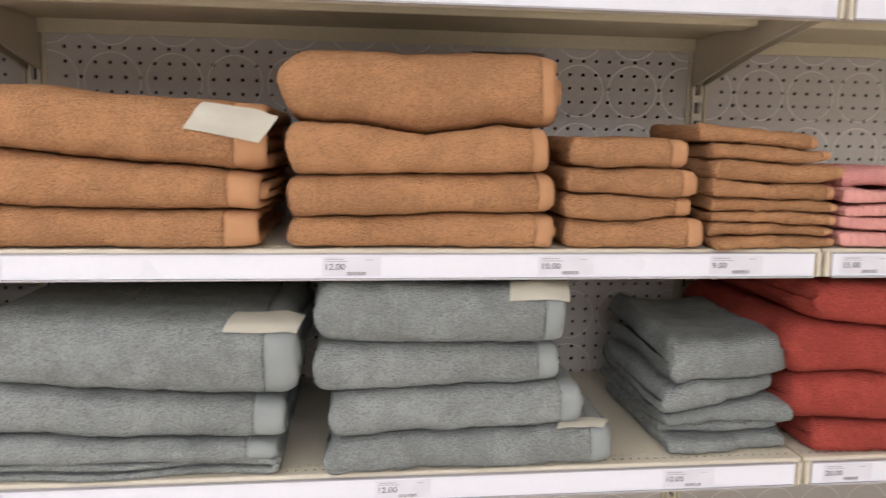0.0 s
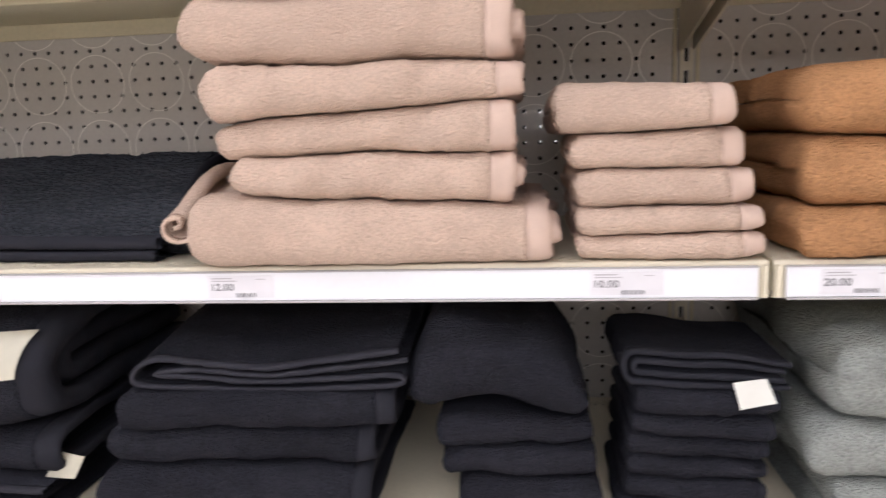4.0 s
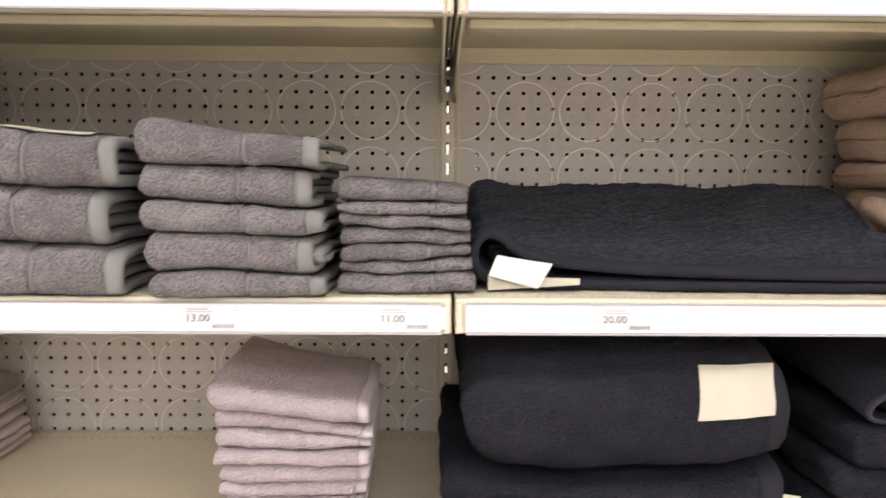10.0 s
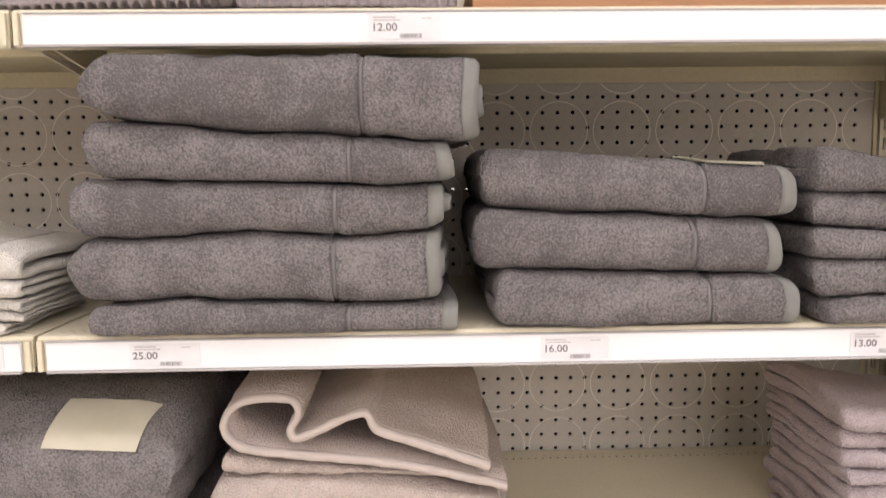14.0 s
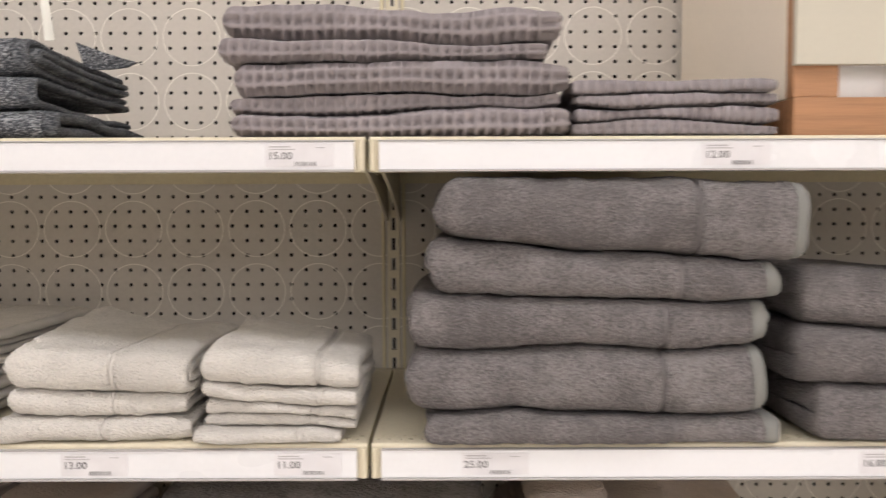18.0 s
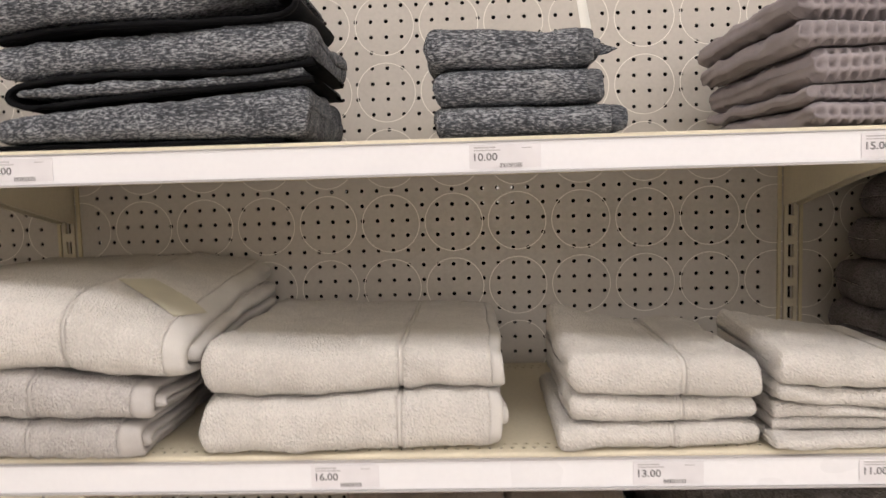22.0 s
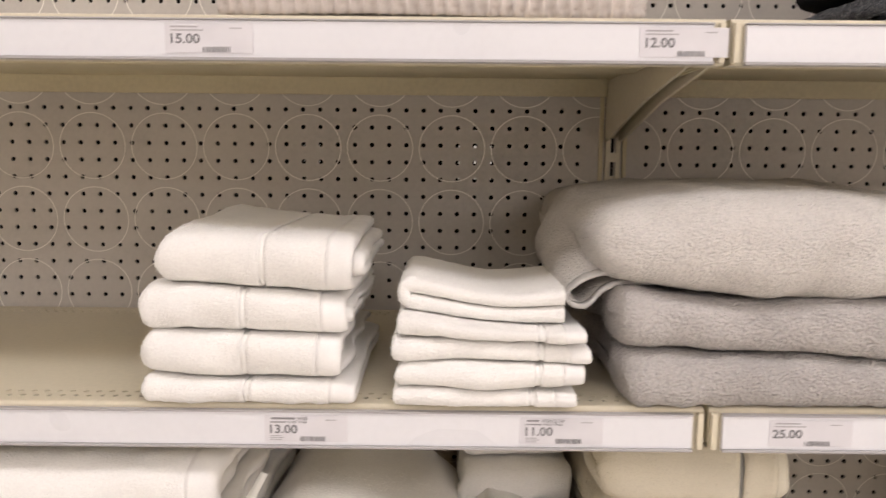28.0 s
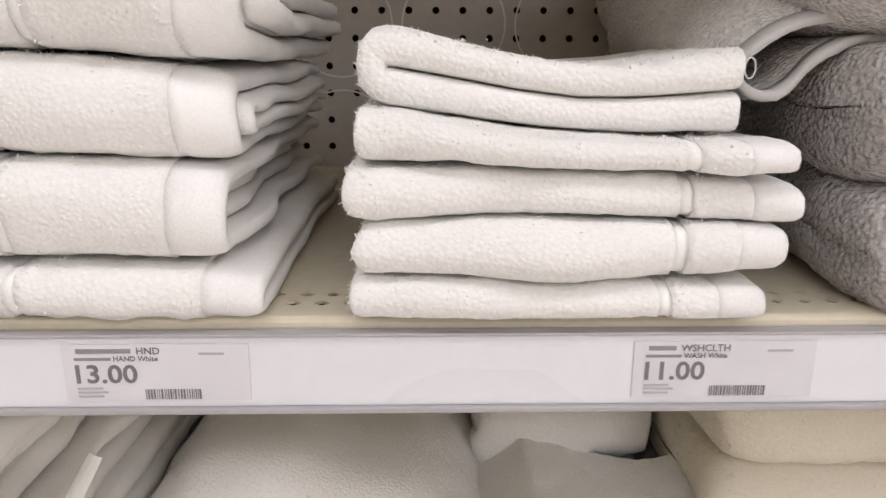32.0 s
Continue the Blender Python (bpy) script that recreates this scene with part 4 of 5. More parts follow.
bent_sheet("navy", "dark navy bath towel folded with its pale edges facing out", "towel",
           [(-1.622, 1.187), (-1.700, 1.176), (-1.773, 1.165), (-1.830, 1.167), (-1.880, 1.171), (-1.914, 1.175), (-1.938, 1.167), (-1.948, 1.153), (-1.938, 1.143), (-1.880, 1.139), (-1.778, 1.138),
            (-1.690, 1.142), (-1.630, 1.146), (-1.616, 1.152), (-1.630, 1.158), (-1.700, 1.153), (-1.785, 1.148), (-1.870, 1.152), (-1.922, 1.157), (-1.870, 1.161), (-1.775, 1.156), (-1.690, 1.166), (-1.612, 1.176)],
           -0.415, 0.36, 0.0062, (0.052, 0.052, 0.052, 0.052, 0.05, 0.04, 0.02, 0, 0, 0, 0, 0, 0, 0, 0, 0, 0, 0, 0, 0.02, 0.03, 0.03), 1.0, None, "char")
bent_sheet("navy", "dark navy towel in loose folds hanging over the shelf edge", "towel",
           [(-2.060, 1.019), (-2.250, 1.023), (-2.412, 1.031), (-2.444, 1.036), (-2.436, 1.026), (-2.371, 1.020), (-2.212, 1.007), (-2.100, 1.004), (-2.088, 0.9975), (-2.106, 0.991),
            (-2.248, 0.999), (-2.400, 1.014), (-2.438, 1.012), (-2.448, 0.996), (-2.415, 0.983), (-2.282, 0.973), (-2.164, 0.962), (-2.088, 0.953), (-2.070, 0.957),
            (-2.076, 0.964), (-2.164, 0.971), (-2.290, 0.981), (-2.380, 0.989), (-2.400, 0.993), (-2.380, 0.996), (-2.290, 0.990), (-2.164, 0.980), (-2.066, 0.974)],
           -0.447, 0.34, 0.0075, (0, 0), 1.0, A, "char")
heavy = stack("navy", "dark navy terry bath towel folded in a heavy pile", "towel", -0.42, 0.37,
      [(-2.450, -2.030, 1.041, 1.026), (-2.424, -2.036, 1.073, 1.064, 1.074, 1.096)], (1.238, 1.240), None, ("r", 0.030), bulge=2.3, lump=0.003, crest=2.1,
      cards=[(1, 0.268, 0.356, 0.003, 0.050, CARD)])
stray(heavy[0], "paper_tag", [(-2.075, -0.417, 1.0235), (-2.036, -0.418, 1.022), (-2.022, -0.414, 1.050), (-2.060, -0.405, 1.052)], CARD, "cream paper tag half hidden under the towel")
# third bay: slate-grey towels above, mauve and taupe below
stack("slate", "slate-grey terry washcloth folded thin in a pile", "washcloth", -0.40, 0.17,
      [(-2.572, -2.412, 1.293, 1.296), (-2.572, -2.417, 1.311, 1.316), (-2.570, -2.419, 1.329, 1.332), (-2.571, -2.419, 1.349, 1.349), (-2.571, -2.420, 1.367, 1.364),
       (-2.571, -2.422, 1.383, 1.380), (-2.572, -2.422, 1.401, 1.400)], (1.424, 1.420), B, None, 0.72, layers=0, name="folded_washcloth")
stack("slate", "slate-grey terry hand towel with pale hem in a small pile", "towel", -0.428, 0.25,
      [(-2.773, -2.580, 1.290, 1.294), (-2.779, -2.580, 1.321, 1.319), (-2.788, -2.585, 1.364, 1.359), (-2.788, -2.586, 1.398, 1.388), (-2.788, -2.576, 1.442, 1.430)],
      (1.491, 1.468), B, ("r", 0.018), 0.55)
stack("slate", "slate-grey terry bath towel with pale hem folded in a pile", "towel", -0.430, 0.35,
      [(-3.148, -2.795, 1.293, 1.293), (-3.168, -2.808, 1.357, 1.346), (-3.160, -2.794, 1.427, 1.408)], (1.497, 1.468), B, ("r", 0.018), 0.68, bulge=1.35,
      cards=[(2, 0.222, 0.325, 0.026, 0.068, CARD, 0.012, 0.004)])
stack("slate", "large slate-grey terry bath towel with pale hem in a tall pile", "towel", -0.434, 0.37,
      [(-3.593, -3.174, 1.287, 1.291), (-3.612, -3.186, 1.332, 1.324), (-3.612, -3.188, 1.400, 1.402), (-3.590, -3.178, 1.462, 1.454), (-3.580, -3.147, 1.526, 1.524, 1.511, 1.507, 1.494)],
      (1.597, 1.592), B, ("r", 0.018), 0.68, bulge=1.15, lump=0.0035)
stack("mauve", "pale mauve-grey washcloth folded in a leaning pile", "washcloth", -0.40, 0.19,
      [(-2.721, -2.548, 0.977, 0.977), (-2.721, -2.545, 0.996, 0.998), (-2.718, -2.543, 1.017, 1.019), (-2.717, -2.541, 1.040, 1.038), (-2.717, -2.538, 1.062, 1.060),
       (-2.719, -2.536, 1.083, 1.080), (-2.721, -2.535, 1.104, 1.099), (-2.722, -2.532, 1.128, 1.115), (-2.728, -2.537, 1.152, 1.130)], (1.188, 1.158), A, ("r", 0.012),
      layers=0, sway=0.008, lift=0.015, name="folded_washcloth")
stack("taupe", "pale taupe terry bath towel folded at the bottom of a pile", "towel", -0.40, 0.34,
      [(-3.488, -3.124, 0.980, 0.984), (-3.484, -3.126, 1.038, 1.046, 1.050)], (1.108, 1.112, 1.104, 1.076), A, ("r", 0.026))
stack("taupe", "pale taupe towel bunched under a draped one", "towel", -0.398, 0.3, [(-3.468, -3.215, 1.110, 1.112, 1.108)], (1.134, 1.126, 1.112), None, None, layers=0, closed=True, end_soft=0.3)
bent_sheet("taupe", "pale taupe towel draped in a loose rippled fold over its pile", "towel",
           [(-3.128, 1.092), (-3.240, 1.120), (-3.315, 1.131), (-3.389, 1.139), (-3.440, 1.148), (-3.460, 1.167), (-3.456, 1.189), (-3.438, 1.203), (-3.405, 1.207), (-3.379, 1.203),
            (-3.373, 1.185), (-3.383, 1.168), (-3.376, 1.158), (-3.352, 1.166), (-3.317, 1.182), (-3.294, 1.186), (-3.282, 1.166), (-3.244, 1.152), (-3.201, 1.136), (-3.149, 1.116)],
           -0.405, 0.33, 0.0095, (0, 0, 0.004, 0.02, 0.03, 0.04, 0.04), 0.9, None, "taupe")
stack("slate", "large dark grey bath towel with a cream tag on its front", "towel", -0.40, 0.36,
      [(-3.940, -3.520, 0.980, 0.980), (-3.955, -3.515, 1.050, 1.045)], (1.215, 1.205), A, None, bulge=2.0, lump=0.004, closed=True, crest=2.1, cards=[(1, 0.290, 0.400, 0.020, 0.074, CARD)])
# fourth bay: pebble-grey towels above, taupe and cream below
stack("pebble", "pale pebble-grey washcloth folded in a pile", "washcloth", -0.42, 0.19,
      [(-3.858, -3.690, 1.287, 1.288), (-3.851, -3.674, 1.305, 1.305), (-3.851, -3.674, 1.320, 1.318), (-3.850, -3.670, 1.338, 1.332), (-3.850, -3.668, 1.362, 1.354)],
      (1.400, 1.388), B, None, 0.74, layers=0, lift=0.02, name="folded_washcloth")
stack("pebble", "pale pebble-grey hand towel folded in a slumped pile", "towel", -0.415, 0.24,
      [(-4.092, -3.867, 1.286, 1.280), (-4.080, -3.873, 1.321, 1.317), (-4.083, -3.870, 1.354, 1.345)], (1.404, 1.395), B, None, 0.58, lift=0.025)
stack("pebble", "pale pebble-grey bath towel folded in a low pile", "towel", -0.415, 0.34,
      [(-4.508, -4.150, 1.296, 1.298), (-4.502, -4.144, 1.353, 1.358)], (1.418, 1.407), B, ("r", 0.014), 0.66, bulge=1.2, lump=0.003)
stack("ash", "ash-grey bath towel lying under a paler one", "towel", -0.42, 0.37, [(-4.957, -4.556, 1.295, 1.294), (-4.962, -4.540, 1.346, 1.338, 1.332)],
      (1.408, 1.391, 1.389, 1.373), B, ("r", 0.024), 0.66, bulge=1.35, lump=0.003)
stack("pebble", "large pebble-grey bath towel slumping over its pile", "towel", -0.42, 0.37,
      [(-4.987, -4.508, 1.409, 1.392, 1.390, 1.374)], (1.478, 1.494, 1.492, 1.482, 1.425), None, ("r", 0.022), 0.70, bulge=1.5, lump=0.003, crest=2.4, lift=-0.05,
      cards=[(0, 0.368, 0.458, 0.084, 0.134, CARD, 0.022, 0.05)])
bent_sheet("pebble", "loose end of a pebble-grey bath towel drooping beside its pile", "towel",
           [(-4.880, 1.403), (-4.950, 1.403), (-4.971, 1.397), (-4.982, 1.385), (-4.993, 1.379), (-5.004, 1.382), (-5.009, 1.390), (-5.002, 1.399), (-4.979, 1.410), (-4.934, 1.412), (-4.890, 1.411)],
           -0.395, 0.22, 0.0045, (0, 0, 0, 0, 0, 0.01, 0.04, 0.066, 0.072, 0.074, 0.074), 1.0, None, "pebble")
stack("taupe", "pale taupe hand towel folded in a pile", "towel", -0.40, 0.25,
      [(-4.350, -4.155, 0.980, 0.980), (-4.352, -4.155, 1.040, 1.042), (-4.355, -4.153, 1.104, 1.106), (-4.351, -4.153, 1.164, 1.162)], (1.222, 1.214), A, None)
stack("taupe", "pale taupe washcloth folded in a loose pile", "washcloth", -0.40, 0.18,
      [(-4.143, -3.970, 0.980, 0.980), (-4.143, -3.968, 1.020, 1.022), (-4.143, -3.968, 1.060, 1.062), (-4.143, -3.965, 1.104, 1.106), (-4.149, -3.989, 1.147, 1.141)],
      (1.190, 1.185), A, ("r", 0.010), layers=0, lift=0.02, lump=0.004, name="folded_washcloth")
stack("cream", "cream striped kitchen-weight towel hanging in a ragged pile", "towel", -0.28, 0.24,
      [(-4.945, -4.718, 0.980, 0.980), (-4.943, -4.715, 1.050, 1.050), (-4.943, -4.715, 1.120, 1.120)], (1.202, 1.200), A, ("r", 0.012), 0.70, bulge=0.9, lump=0.003)
# last bay: white towels
stack("white", "fluffy white washcloth folded in a neat pile on the shelf", "washcloth", -0.428, 0.17,
      [(-5.169, -4.999, 1.290, 1.290), (-5.168, -4.993, 1.310, 1.307, 1.308), (-5.172, -4.987, 1.333, 1.333, 1.329), (-5.167, -4.992, 1.356, 1.352, 1.347)],
      (1.379, 1.369, 1.365, 1.364), B, ("r", 0.020), 0.74, layers=0, res=0.0032, tufts=0.0004, sway=0.004, name="folded_washcloth", end_soft=0.06, lump=0.0009)
rolled = edge_fold("white", "fluffy white washcloth rolled over at one end", "washcloth", -5.161, -5.010, 1.365, 1.393, -0.411, 0.155, 1, 0.0134, False, 0, 1.0, 0.0008,
          "folded_washcloth", "pile", 0.0004, shift=(0.010, 0.006, 0.002, -0.001, -0.001, -0.001), crown=(0.005, 0.003, 0.0, -0.001, 0.001, 0.006), res=0.006)
ring = [(math.sin(a) * 0.0022, math.cos(a) * 0.0042) for a in np.linspace(0, 2 * math.pi, 18, endpoint=False)]
tube = [(-5.0068 - rolled.location[0] + u * (1 + 0.16 * math.cos(b)), -0.412 - rolled.location[1] + 0.0004 * math.sin(b), 1.391 - rolled.location[2] + w * (1 + 0.08 * math.cos(b)))
        for u, w in ring for b in (0, 1.57, 3.14, 4.71)]
part("hang_loop", mesh("hang_loop", tube, [(4 * i + j, 4 * ((i + 1) % 18) + j, 4 * ((i + 1) % 18) + (j + 1) % 4, 4 * i + (j + 1) % 4) for i in range(18) for j in range(4)], HEM["white"], True),
     rolled, "thin white thread hang loop")
stack("white", "fluffy white hand towel with satin hem folded in a pile", "towel", -0.424, 0.26,
      [(-5.403, -5.206, 1.286, 1.286), (-5.404, -5.207, 1.317, 1.312), (-5.408, -5.203, 1.360, 1.354), (-5.395, -5.195, 1.403, 1.390)], (1.452, 1.445), B, ("r", 0.024), 0.50,
      layers=1, res=0.004, tufts=0.0005, bulge=1.2, lift=0.01, end_soft=0.16, lump=0.0015)
thick = stack("white", "large white bath towel folded in a thick pile", "towel", -0.42, 0.36,
      [(-5.727, -5.330, 0.980, 0.980), (-5.727, -5.330, 1.060, 1.060), (-5.725, -5.327, 1.145, 1.145)], (1.237, 1.232), A, ("r", 0.03), bulge=1.2)
stack("white", "white bath towel slumped in a rounded heap", "towel", -0.29, 0.2, [(-5.350, -5.088, 0.980, 0.980), (-5.345, -5.090, 1.055, 1.052)],
      (1.085, 1.134, 1.141, 1.122, 1.108, 1.070), A, None, lump=0.003, bulge=0.8, closed=True, crest=2.3)
stray(thick[2], "paper_tag", [(-5.322, -0.402, 1.176), (-5.313, -0.404, 1.174), (-5.297, -0.396, 1.206), (-5.304, -0.394, 1.208)], CARD_WHITE, "curled white paper tag")
stack("white", "white hand towel at the back of the shelf", "towel", -0.17, 0.15, [(-5.102, -4.955, 0.980, 0.980), (-5.102, -4.955, 1.060, 1.060), (-5.102, -4.95, 1.125, 1.125)],
      (1.19, 1.19), A, None)
stack("white", "white washcloth heap with a loose fold", "washcloth", -0.30, 0.12, [(-5.112, -4.920, 0.980, 0.980), (-5.112, -4.920, 1.030, 1.030)], (1.062, 1.092, 1.080, 1.072, 1.086), A, None,
      lump=0.004, bulge=0.8, closed=True, crest=2.3, name="folded_washcloth")
# top shelf
stack("waffle_grey", "grey waffle-weave bath towel folded in a pile", "towel", -0.41, 0.33,
      [(-3.814, -3.427, 1.643, 1.643), (-3.817, -3.434, 1.672, 1.674), (-3.814, -3.427, 1.692, 1.699), (-3.829, -3.452, 1.731, 1.730), (-3.829, -3.436, 1.759, 1.754)],
      (1.800, 1.794), C, ("r", 0.030), layers=0, waffle=0.0078, res=0.002, lump=0.004, end_soft=0.1)
stack("waffle_grey", "grey waffle-weave hand towel folded thin in a low pile", "towel", -0.41, 0.24,
      [(-3.423, -3.184, 1.643, 1.643), (-3.418, -3.183, 1.661, 1.659), (-3.417, -3.183, 1.676, 1.676), (-3.423, -3.190, 1.690, 1.692)], (1.706, 1.711), C, ("r", 0.010), layers=0,
      waffle=0.0062, res=0.002, lump=0.003, end_soft=0.1)
def marl(rows, top, base=None):
    stack("marl", "charcoal marl bath towel with black reverse in a tall pile", "towel", -0.41, 0.22, rows, top, base, None, bulge=1.0, closed=True)


def black_fold(fold):
    bent_sheet("black", "black reverse of a charcoal towel folded between others", "towel", fold, -0.405, 0.2, 0.0060, (0, 0), 1.0, None, "pile", res=0.02)


black_fold([(-4.395, 1.6470), (-4.560, 1.6470), (-4.700, 1.6470), (-4.738, 1.6470)])
marl([(-4.723, -4.361, 1.651, 1.651)], (1.684, 1.693, 1.702, 1.709))
black_fold([(-4.360, 1.714), (-4.499, 1.706), (-4.624, 1.697), (-4.685, 1.692), (-4.708, 1.698), (-4.712, 1.708), (-4.692, 1.718), (-4.624, 1.725), (-4.524, 1.726), (-4.434, 1.725), (-4.358, 1.733)])
marl([(-4.694, -4.366, 1.7015, 1.706, 1.710, 1.7175)], (1.7135, 1.7215, 1.7225, 1.728))
marl([(-4.720, -4.357, 1.723, 1.730, 1.729, 1.738)], (1.764, 1.774, 1.777, 1.780))
black_fold([(-4.717, 1.768), (-4.624, 1.779), (-4.499, 1.781), (-4.396, 1.784), (-4.370, 1.796), (-4.376, 1.807), (-4.396, 1.810)])
marl([(-4.755, -4.384, 1.774, 1.784, 1.786, 1.812)], (1.834, 1.840))
black_fold([(-4.740, 1.838), (-4.600, 1.842), (-4.480, 1.843), (-4.400, 1.848)])
marl([(-4.768, -4.401, 1.843, 1.850)], (1.906, 1.918))
tag_pile = stack("marl", "charcoal marl hand towel folded in a small pile", "towel", -0.41, 0.25,
                 [(-4.220, -4.012, 1.644, 1.646), (-4.221, -4.022, 1.676, 1.681), (-4.230, -4.030, 1.715, 1.717)], (1.764, 1.760), C, ("r", 0.018))
stray(tag_pile[2], "paper_tag", [(-4.060, -0.36, 1.820), (-4.050, -0.36, 1.819), (-4.041, -0.365, 1.766), (-4.053, -0.365, 1.766)], CARD_WHITE, "white swing tag standing upright")
stray(tag_pile[2], "loose_corner", [(-4.063, -0.27, 1.786), (-3.990, -0.25, 1.763), (-4.002, -0.25, 1.757), (-4.052, -0.27, 1.750)], PILE["marl"], "loose pointed corner", 0.004)
stack("waffle_light", "pale stone waffle-weave towel folded in a pile", "towel", -0.41, 0.33,
      [(-5.330, -4.945, 1.643, 1.643), (-5.335, -4.955, 1.668, 1.666), (-5.330, -4.950, 1.694, 1.697), (-5.332, -4.948, 1.722, 1.724), (-5.330, -4.950, 1.752, 1.750),
       (-5.335, -4.955, 1.776, 1.778)], (1.806, 1.804), C, ("r", 0.012), layers=0, waffle=0.0075, res=0.002, lump=0.004, end_soft=0.1)
stack("stone", "pale stone terry bath towel folded beside the wooden display", "towel", -0.41, 0.34,
      [(-1.900, -1.500, 1.645, 1.645), (-1.902, -1.505, 1.705, 1.705), (-1.900, -1.500, 1.765, 1.765)], (1.83, 1.83), C, ("r", 0.03), bulge=1.2)
# low shelf: folded knitted mats, of which only the upper folds show
for hue, x0, x1, lab in (("knit_char", -2.215, -1.955, "chunky charcoal knitted bath mat folded on the low shelf"), ("knit_char", -1.935, -1.690, "chunky charcoal knitted bath mat folded on the low shelf"),
                         ("knit_cream", -1.660, -1.440, "chunky straw-coloured knitted bath mat folded on the low shelf"), ("knit_cream", -1.420, -1.235, "chunky straw-coloured knitted bath mat folded on the low shelf"),
                         ("taupe", -2.640, -2.350, "grey-brown bath mat folded on the low shelf")):
    HEM.setdefault(hue, HEM["char"])
    low = stack(hue, lab, "bath mat", -0.375, 0.34, [(x0, x1, D, D), (x0, x1 - 0.004, 0.74, 0.74), (x0 + 0.003, x1, 0.83, 0.83)], (0.915, 0.915), D, None, name="bath_mat", tufts=0.0025)
    if x1 < -1.3:
        a, b = x1 - 0.075, x1 - 0.006
        stray(low[2], "paper_tag", [(a, -0.366, 0.937), (b, -0.366, 0.935), (b + 0.002, -0.406, 0.882), (a - 0.002, -0.406, 0.886)], CARD, "cream paper tag on the folded edge")

# ---- wooden display with a cream sign on the top shelf ----
dx0, dx1 = -3.167, -1.957
disp = thing("display_riser", (dx0, -0.41, C), "pale wooden slatted display frame carrying a tall cream sign board", "display stand")


def dpart(name, x0, x1, y0, y1, z0, z1, m, label="", bevel=0.0015):
    return part(name, slab(name, x0, x1, y0, y1, z0, z1, m, bevel), disp, label)


W = dx1 - dx0
dpart("bottom_rail", 0, W, 0, 0.02, 0.001, 0.045, OAK, "wooden bottom rail")
for a, b in ((0.0, 0.053), (0.124, 0.164), (W - 0.164, W - 0.124), (W - 0.053, W)):
    dpart("post", a, b, 0.0022, 0.02, 0.0452, 0.40, OAK, "wooden post")
dpart("core_panel", 0.01, W - 0.01, 0.0205, 0.0215, 0.046, 0.40, SIGN_IN, "white inner panel")
board = dpart("sign_board", -0.002, W + 0.002, -0.007, 0.0018, 0.081, 0.395, SIGN, "tall cream sign board", 0.001)
dpart("side_panel", 0.0, 0.006, 0.022, 0.40, 0.046, 0.395, SIDE, "cream side panel")
dpart("side_rail", 0.0, 0.018, 0.022, 0.385, 0.001, 0.0455, OAK, "wooden side rail")
dpart("top_panel", -0.004, W + 0.004, 0.022, 0.404, 0.396, 0.424, OAK, "wooden top board")


# ---- lettering and price labels ----
def letters(text, size, at, material, parent, name="letter", align="LEFT", squeeze=1.0, weight=0.0, spread=1.0):
    cu = bpy.data.curves.new(name, "FONT")
    cu.body, cu.size, cu.align_x, cu.extrude, cu.offset = text, size, align, 0.00015, weight
    cu.resolution_u, cu.space_character = 3, spread
    tmp = bpy.data.objects.new(name, cu)
    me = bpy.data.meshes.new_from_object(tmp)
    bpy.data.objects.remove(tmp)
    me.transform(Matrix.Translation(at) @ Matrix.Rotation(radians(90), 4, "X") @ Matrix.Diagonal((squeeze, 1, 1, 1)))
    link = list(range(len(me.vertices)))

    def root_of(i):
        while link[i] != i:
            link[i] = link[link[i]]
            i = link[i]
        return i

    for p in me.polygons:
        for v in p.vertices[1:]:
            link[root_of(v)] = root_of(p.vertices[0])
    sets = {}
    for p in me.polygons:
        sets.setdefault(root_of(p.vertices[0]), []).append(tuple(p.vertices))
    for polys in sets.values():
        ids = sorted({v for q in polys for v in q})
        at_new = {v: i for i, v in enumerate(ids)}
        part(name, mesh(name, [tuple(me.vertices[v].co) for v in ids], [tuple(at_new[v] for v in q) for q in polys], material), parent)
    bpy.data.meshes.remove(me)


letters("are natural", 0.056, (0.282, -0.0075, 0.132), INK_SIGN, disp, squeeze=1.04, spread=1.22)


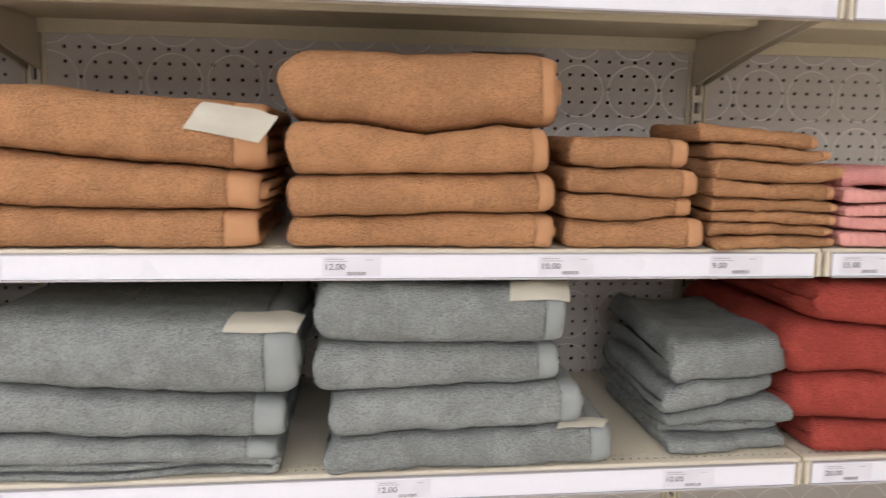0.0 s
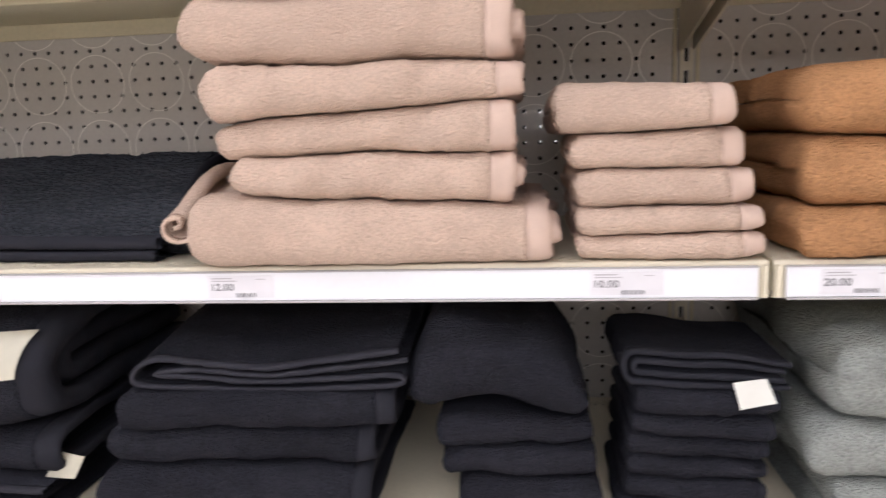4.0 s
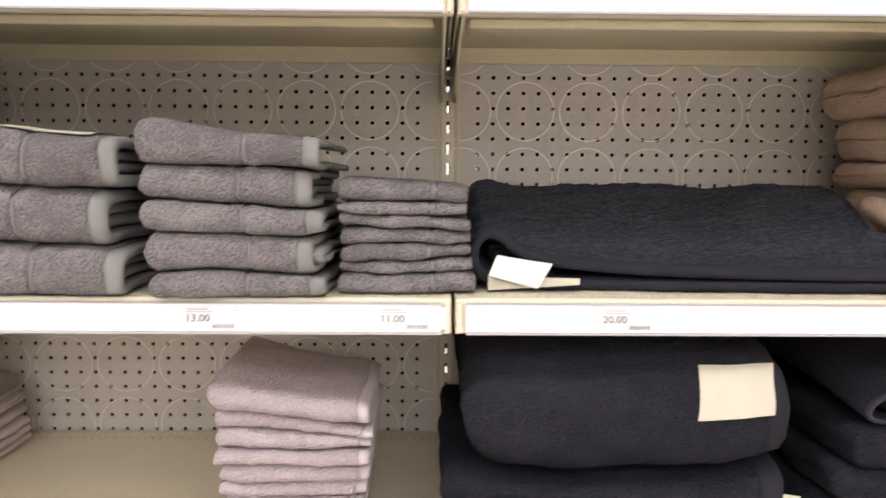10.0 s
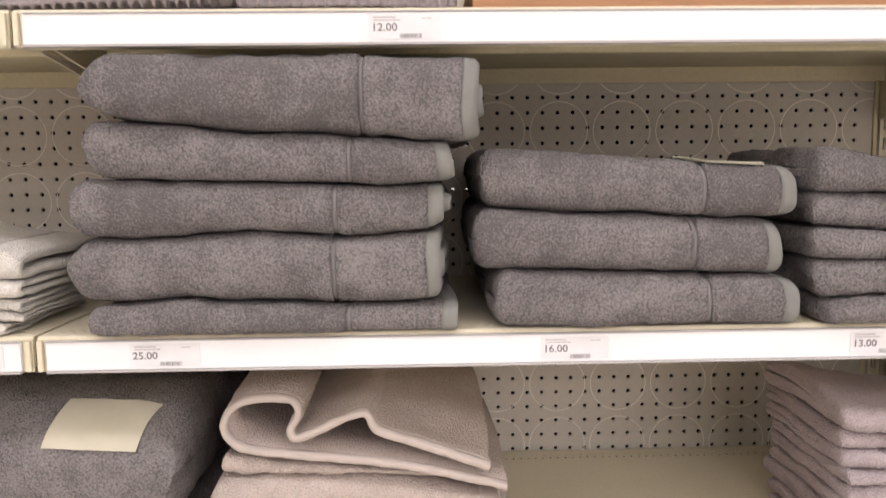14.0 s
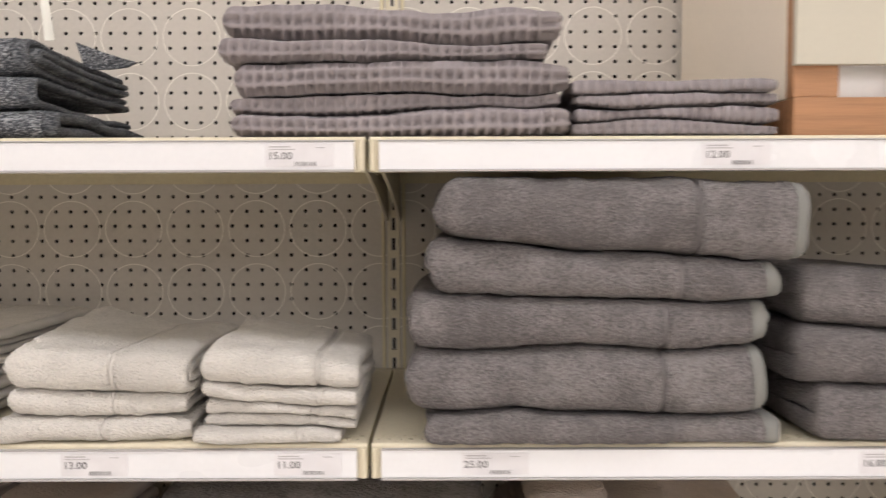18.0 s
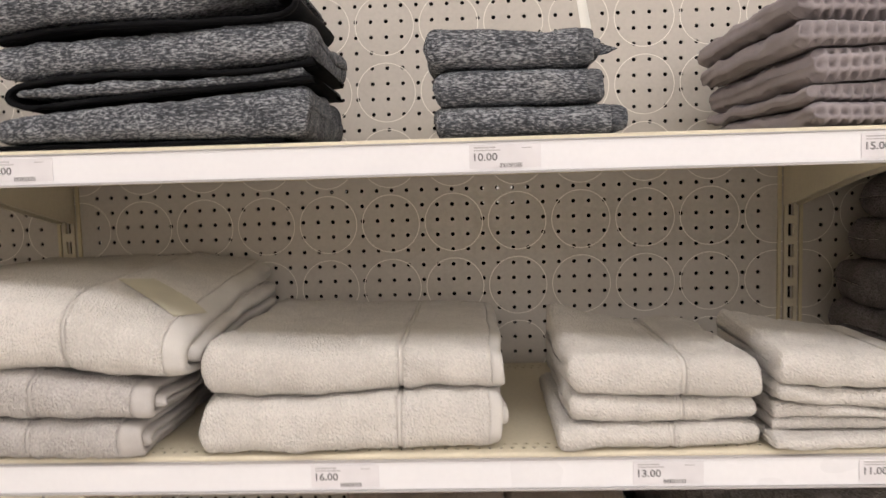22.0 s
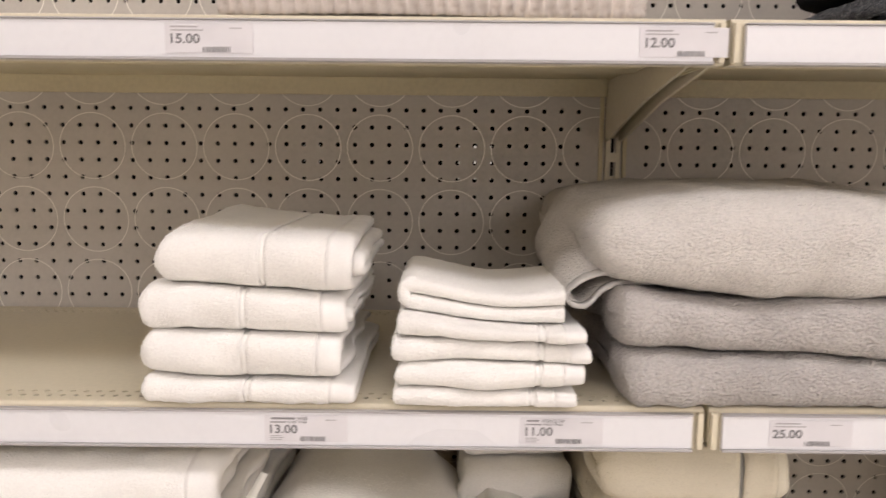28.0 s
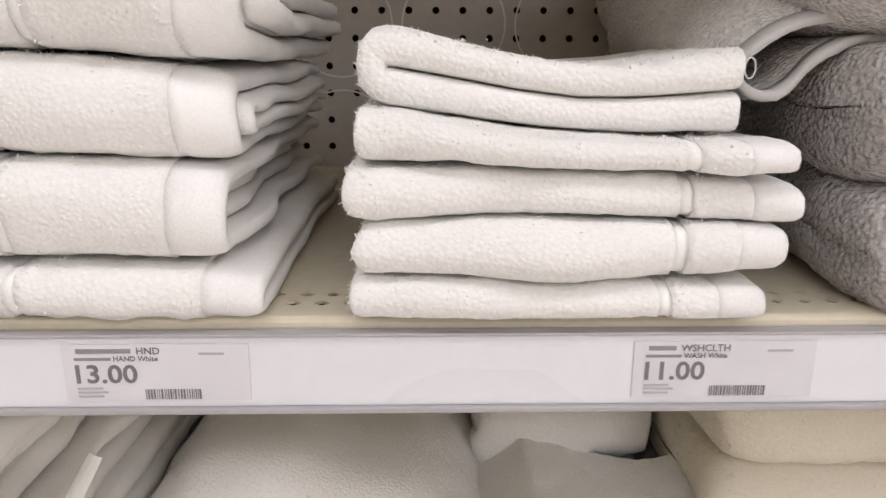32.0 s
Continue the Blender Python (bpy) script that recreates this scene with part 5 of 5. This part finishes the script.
def price_label(x, level, text, kind="", detail=False):
    z = LEVEL[level]
    root = thing("price_label", (x - 0.001, FRONT - 0.0062, z - 0.0218), "white shelf label printed with the price " + text, "price label", "shelf price labels")
    part("label_paper", slab("label_paper", -0.0165, 0.0605, -0.0006, 0.0, -0.0125, 0.0128, LABEL), root)
    letters(text, 0.0114, (-0.0138, -0.0008, -0.0042), INK, root, "digit", squeeze=1.1, weight=0.0002)

    def bar(name, x0, x1, z0, z1, m):
        part(name, slab(name, x0, x1, -0.0009, -0.0006, z0, z1, m), root)

    if kind:
        bar("brand_bar", -0.0105, 0.012 if kind == "HND" else 0.001, 0.0090, 0.0109, INK_SOFT)
        letters(kind, 0.0044, (0.0142 if kind == "HND" else 0.0032, -0.0008, 0.0085), INK, root, "letter")
        bar("brand_bar", -0.0115, 0.0035, 0.0058, 0.0070, INK_SOFT)
        letters("HAND White" if kind == "HND" else "WASH White", 0.0032, (0.0045, -0.0008, 0.0055), INK, root, "letter")
        for i in range(3):
            bar("small_print", -0.0135 + 0.002, -0.001 + 0.002 * (i % 2), -0.0072 - 0.0018 * i, -0.0064 - 0.0018 * i, INK_PALE)
    else:
        bar("name_line", -0.0115, 0.012, 0.0090, 0.0104, INK_PALE)
        bar("name_line", -0.0115, 0.017, 0.0062, 0.0073, INK_PALE)
    bar("small_print", 0.0400, 0.0505, 0.0082, 0.0091, INK_PALE)
    rng = random.Random(int(x * 1000))
    px = 0.0165
    code, cv, cf = [], [], []
    while px < 0.040:
        wd = rng.choice((0.0003, 0.0005, 0.0008))
        code.append(((px, -0.0009, -0.0118), (px + wd, -0.0009, -0.0118), (px + wd, -0.0009, -0.0072), (px, -0.0009, -0.0072)))
        px += wd + rng.choice((0.0004, 0.0006))
    part("barcode", mesh("barcode", *quads(*code), INK), root)["kind"] = "stuff"
    return root


for x, level, text, kind in ((-5.272, "b", "13.00", "HND"), (-5.034, "b", "11.00", "WSHCLTH"), (-4.802, "b", "25.00", ""), (-4.354, "b", "16.00", ""), (-3.994, "b", "13.00", ""),
                             (-3.749, "b", "11.00", ""), (-3.534, "b", "25.00", ""), (-3.077, "b", "16.00", ""), (-2.724, "b", "13.00", ""), (-2.506, "b", "11.00", ""),
                             (-2.255, "b", "20.00", ""), (-1.816, "b", "12.00", ""), (-1.389, "b", "10.00", ""), (-1.154, "b", "20.00", ""), (-0.683, "b", "12.00", ""),
                             (-0.394, "b", "10.00", ""), (-0.151, "b", "9.00", ""), (0.043, "b", "15.00", "")):
    price_label(x, level, text, kind)
for x, level, text in ((-3.262, "c", "12.00"), (-3.754, "c", "15.00"), (-4.167, "c", "10.00"), (-4.704, "c", "12.00"), (-4.938, "c", "12.00"), (-5.351, "c", "15.00"), (-1.815, "c", "12.00"),
                       (-0.613, "a", "12.00"), (-0.199, "a", "10.00"), (0.048, "a", "20.00"), (-1.375, "a", "9.00"), (-1.173, "a", "20.00"), (-2.396, "a", "20.00"),
                       (-1.945, "a", "12.00"), (-1.635, "a", "10.00"), (-2.594, "a", "9.00")):
    price_label(x, level, text)

# ---- ceiling fixtures over the aisle, unseen; added to go with the lamps ----
GLOW = bpy.data.materials.new("tube_glow")
GLOW.use_nodes = True
GLOW.node_tree.nodes["Principled BSDF"].inputs["Emission Color"].default_value = (1, 0.96, 0.9, 1)
GLOW.node_tree.nodes["Principled BSDF"].inputs["Emission Strength"].default_value = 2.0
for y, start, count in ((-1.3, -8.1, 5), (-3.9, -7.5, 6), (-6.5, -3.6, 4), (-10.5, -3.6, 4), (1.7, -6.5, 6)):
    for i in range(count):
        fx = thing("ceiling_light", (start + 1.37 * i, y, CEIL - 0.07), "long white fluorescent ceiling fixture, unseen and added, with glowing diffuser", "ceiling light", "aisle ceiling lights")
        part("housing", slab("housing", 0, 1.34, -0.16, 0.16, 0.0, 0.07, CEILING, 0.004), fx)
        part("diffuser", slab("diffuser", 0.02, 1.32, -0.14, 0.14, -0.012, -0.0005, GLOW), fx)
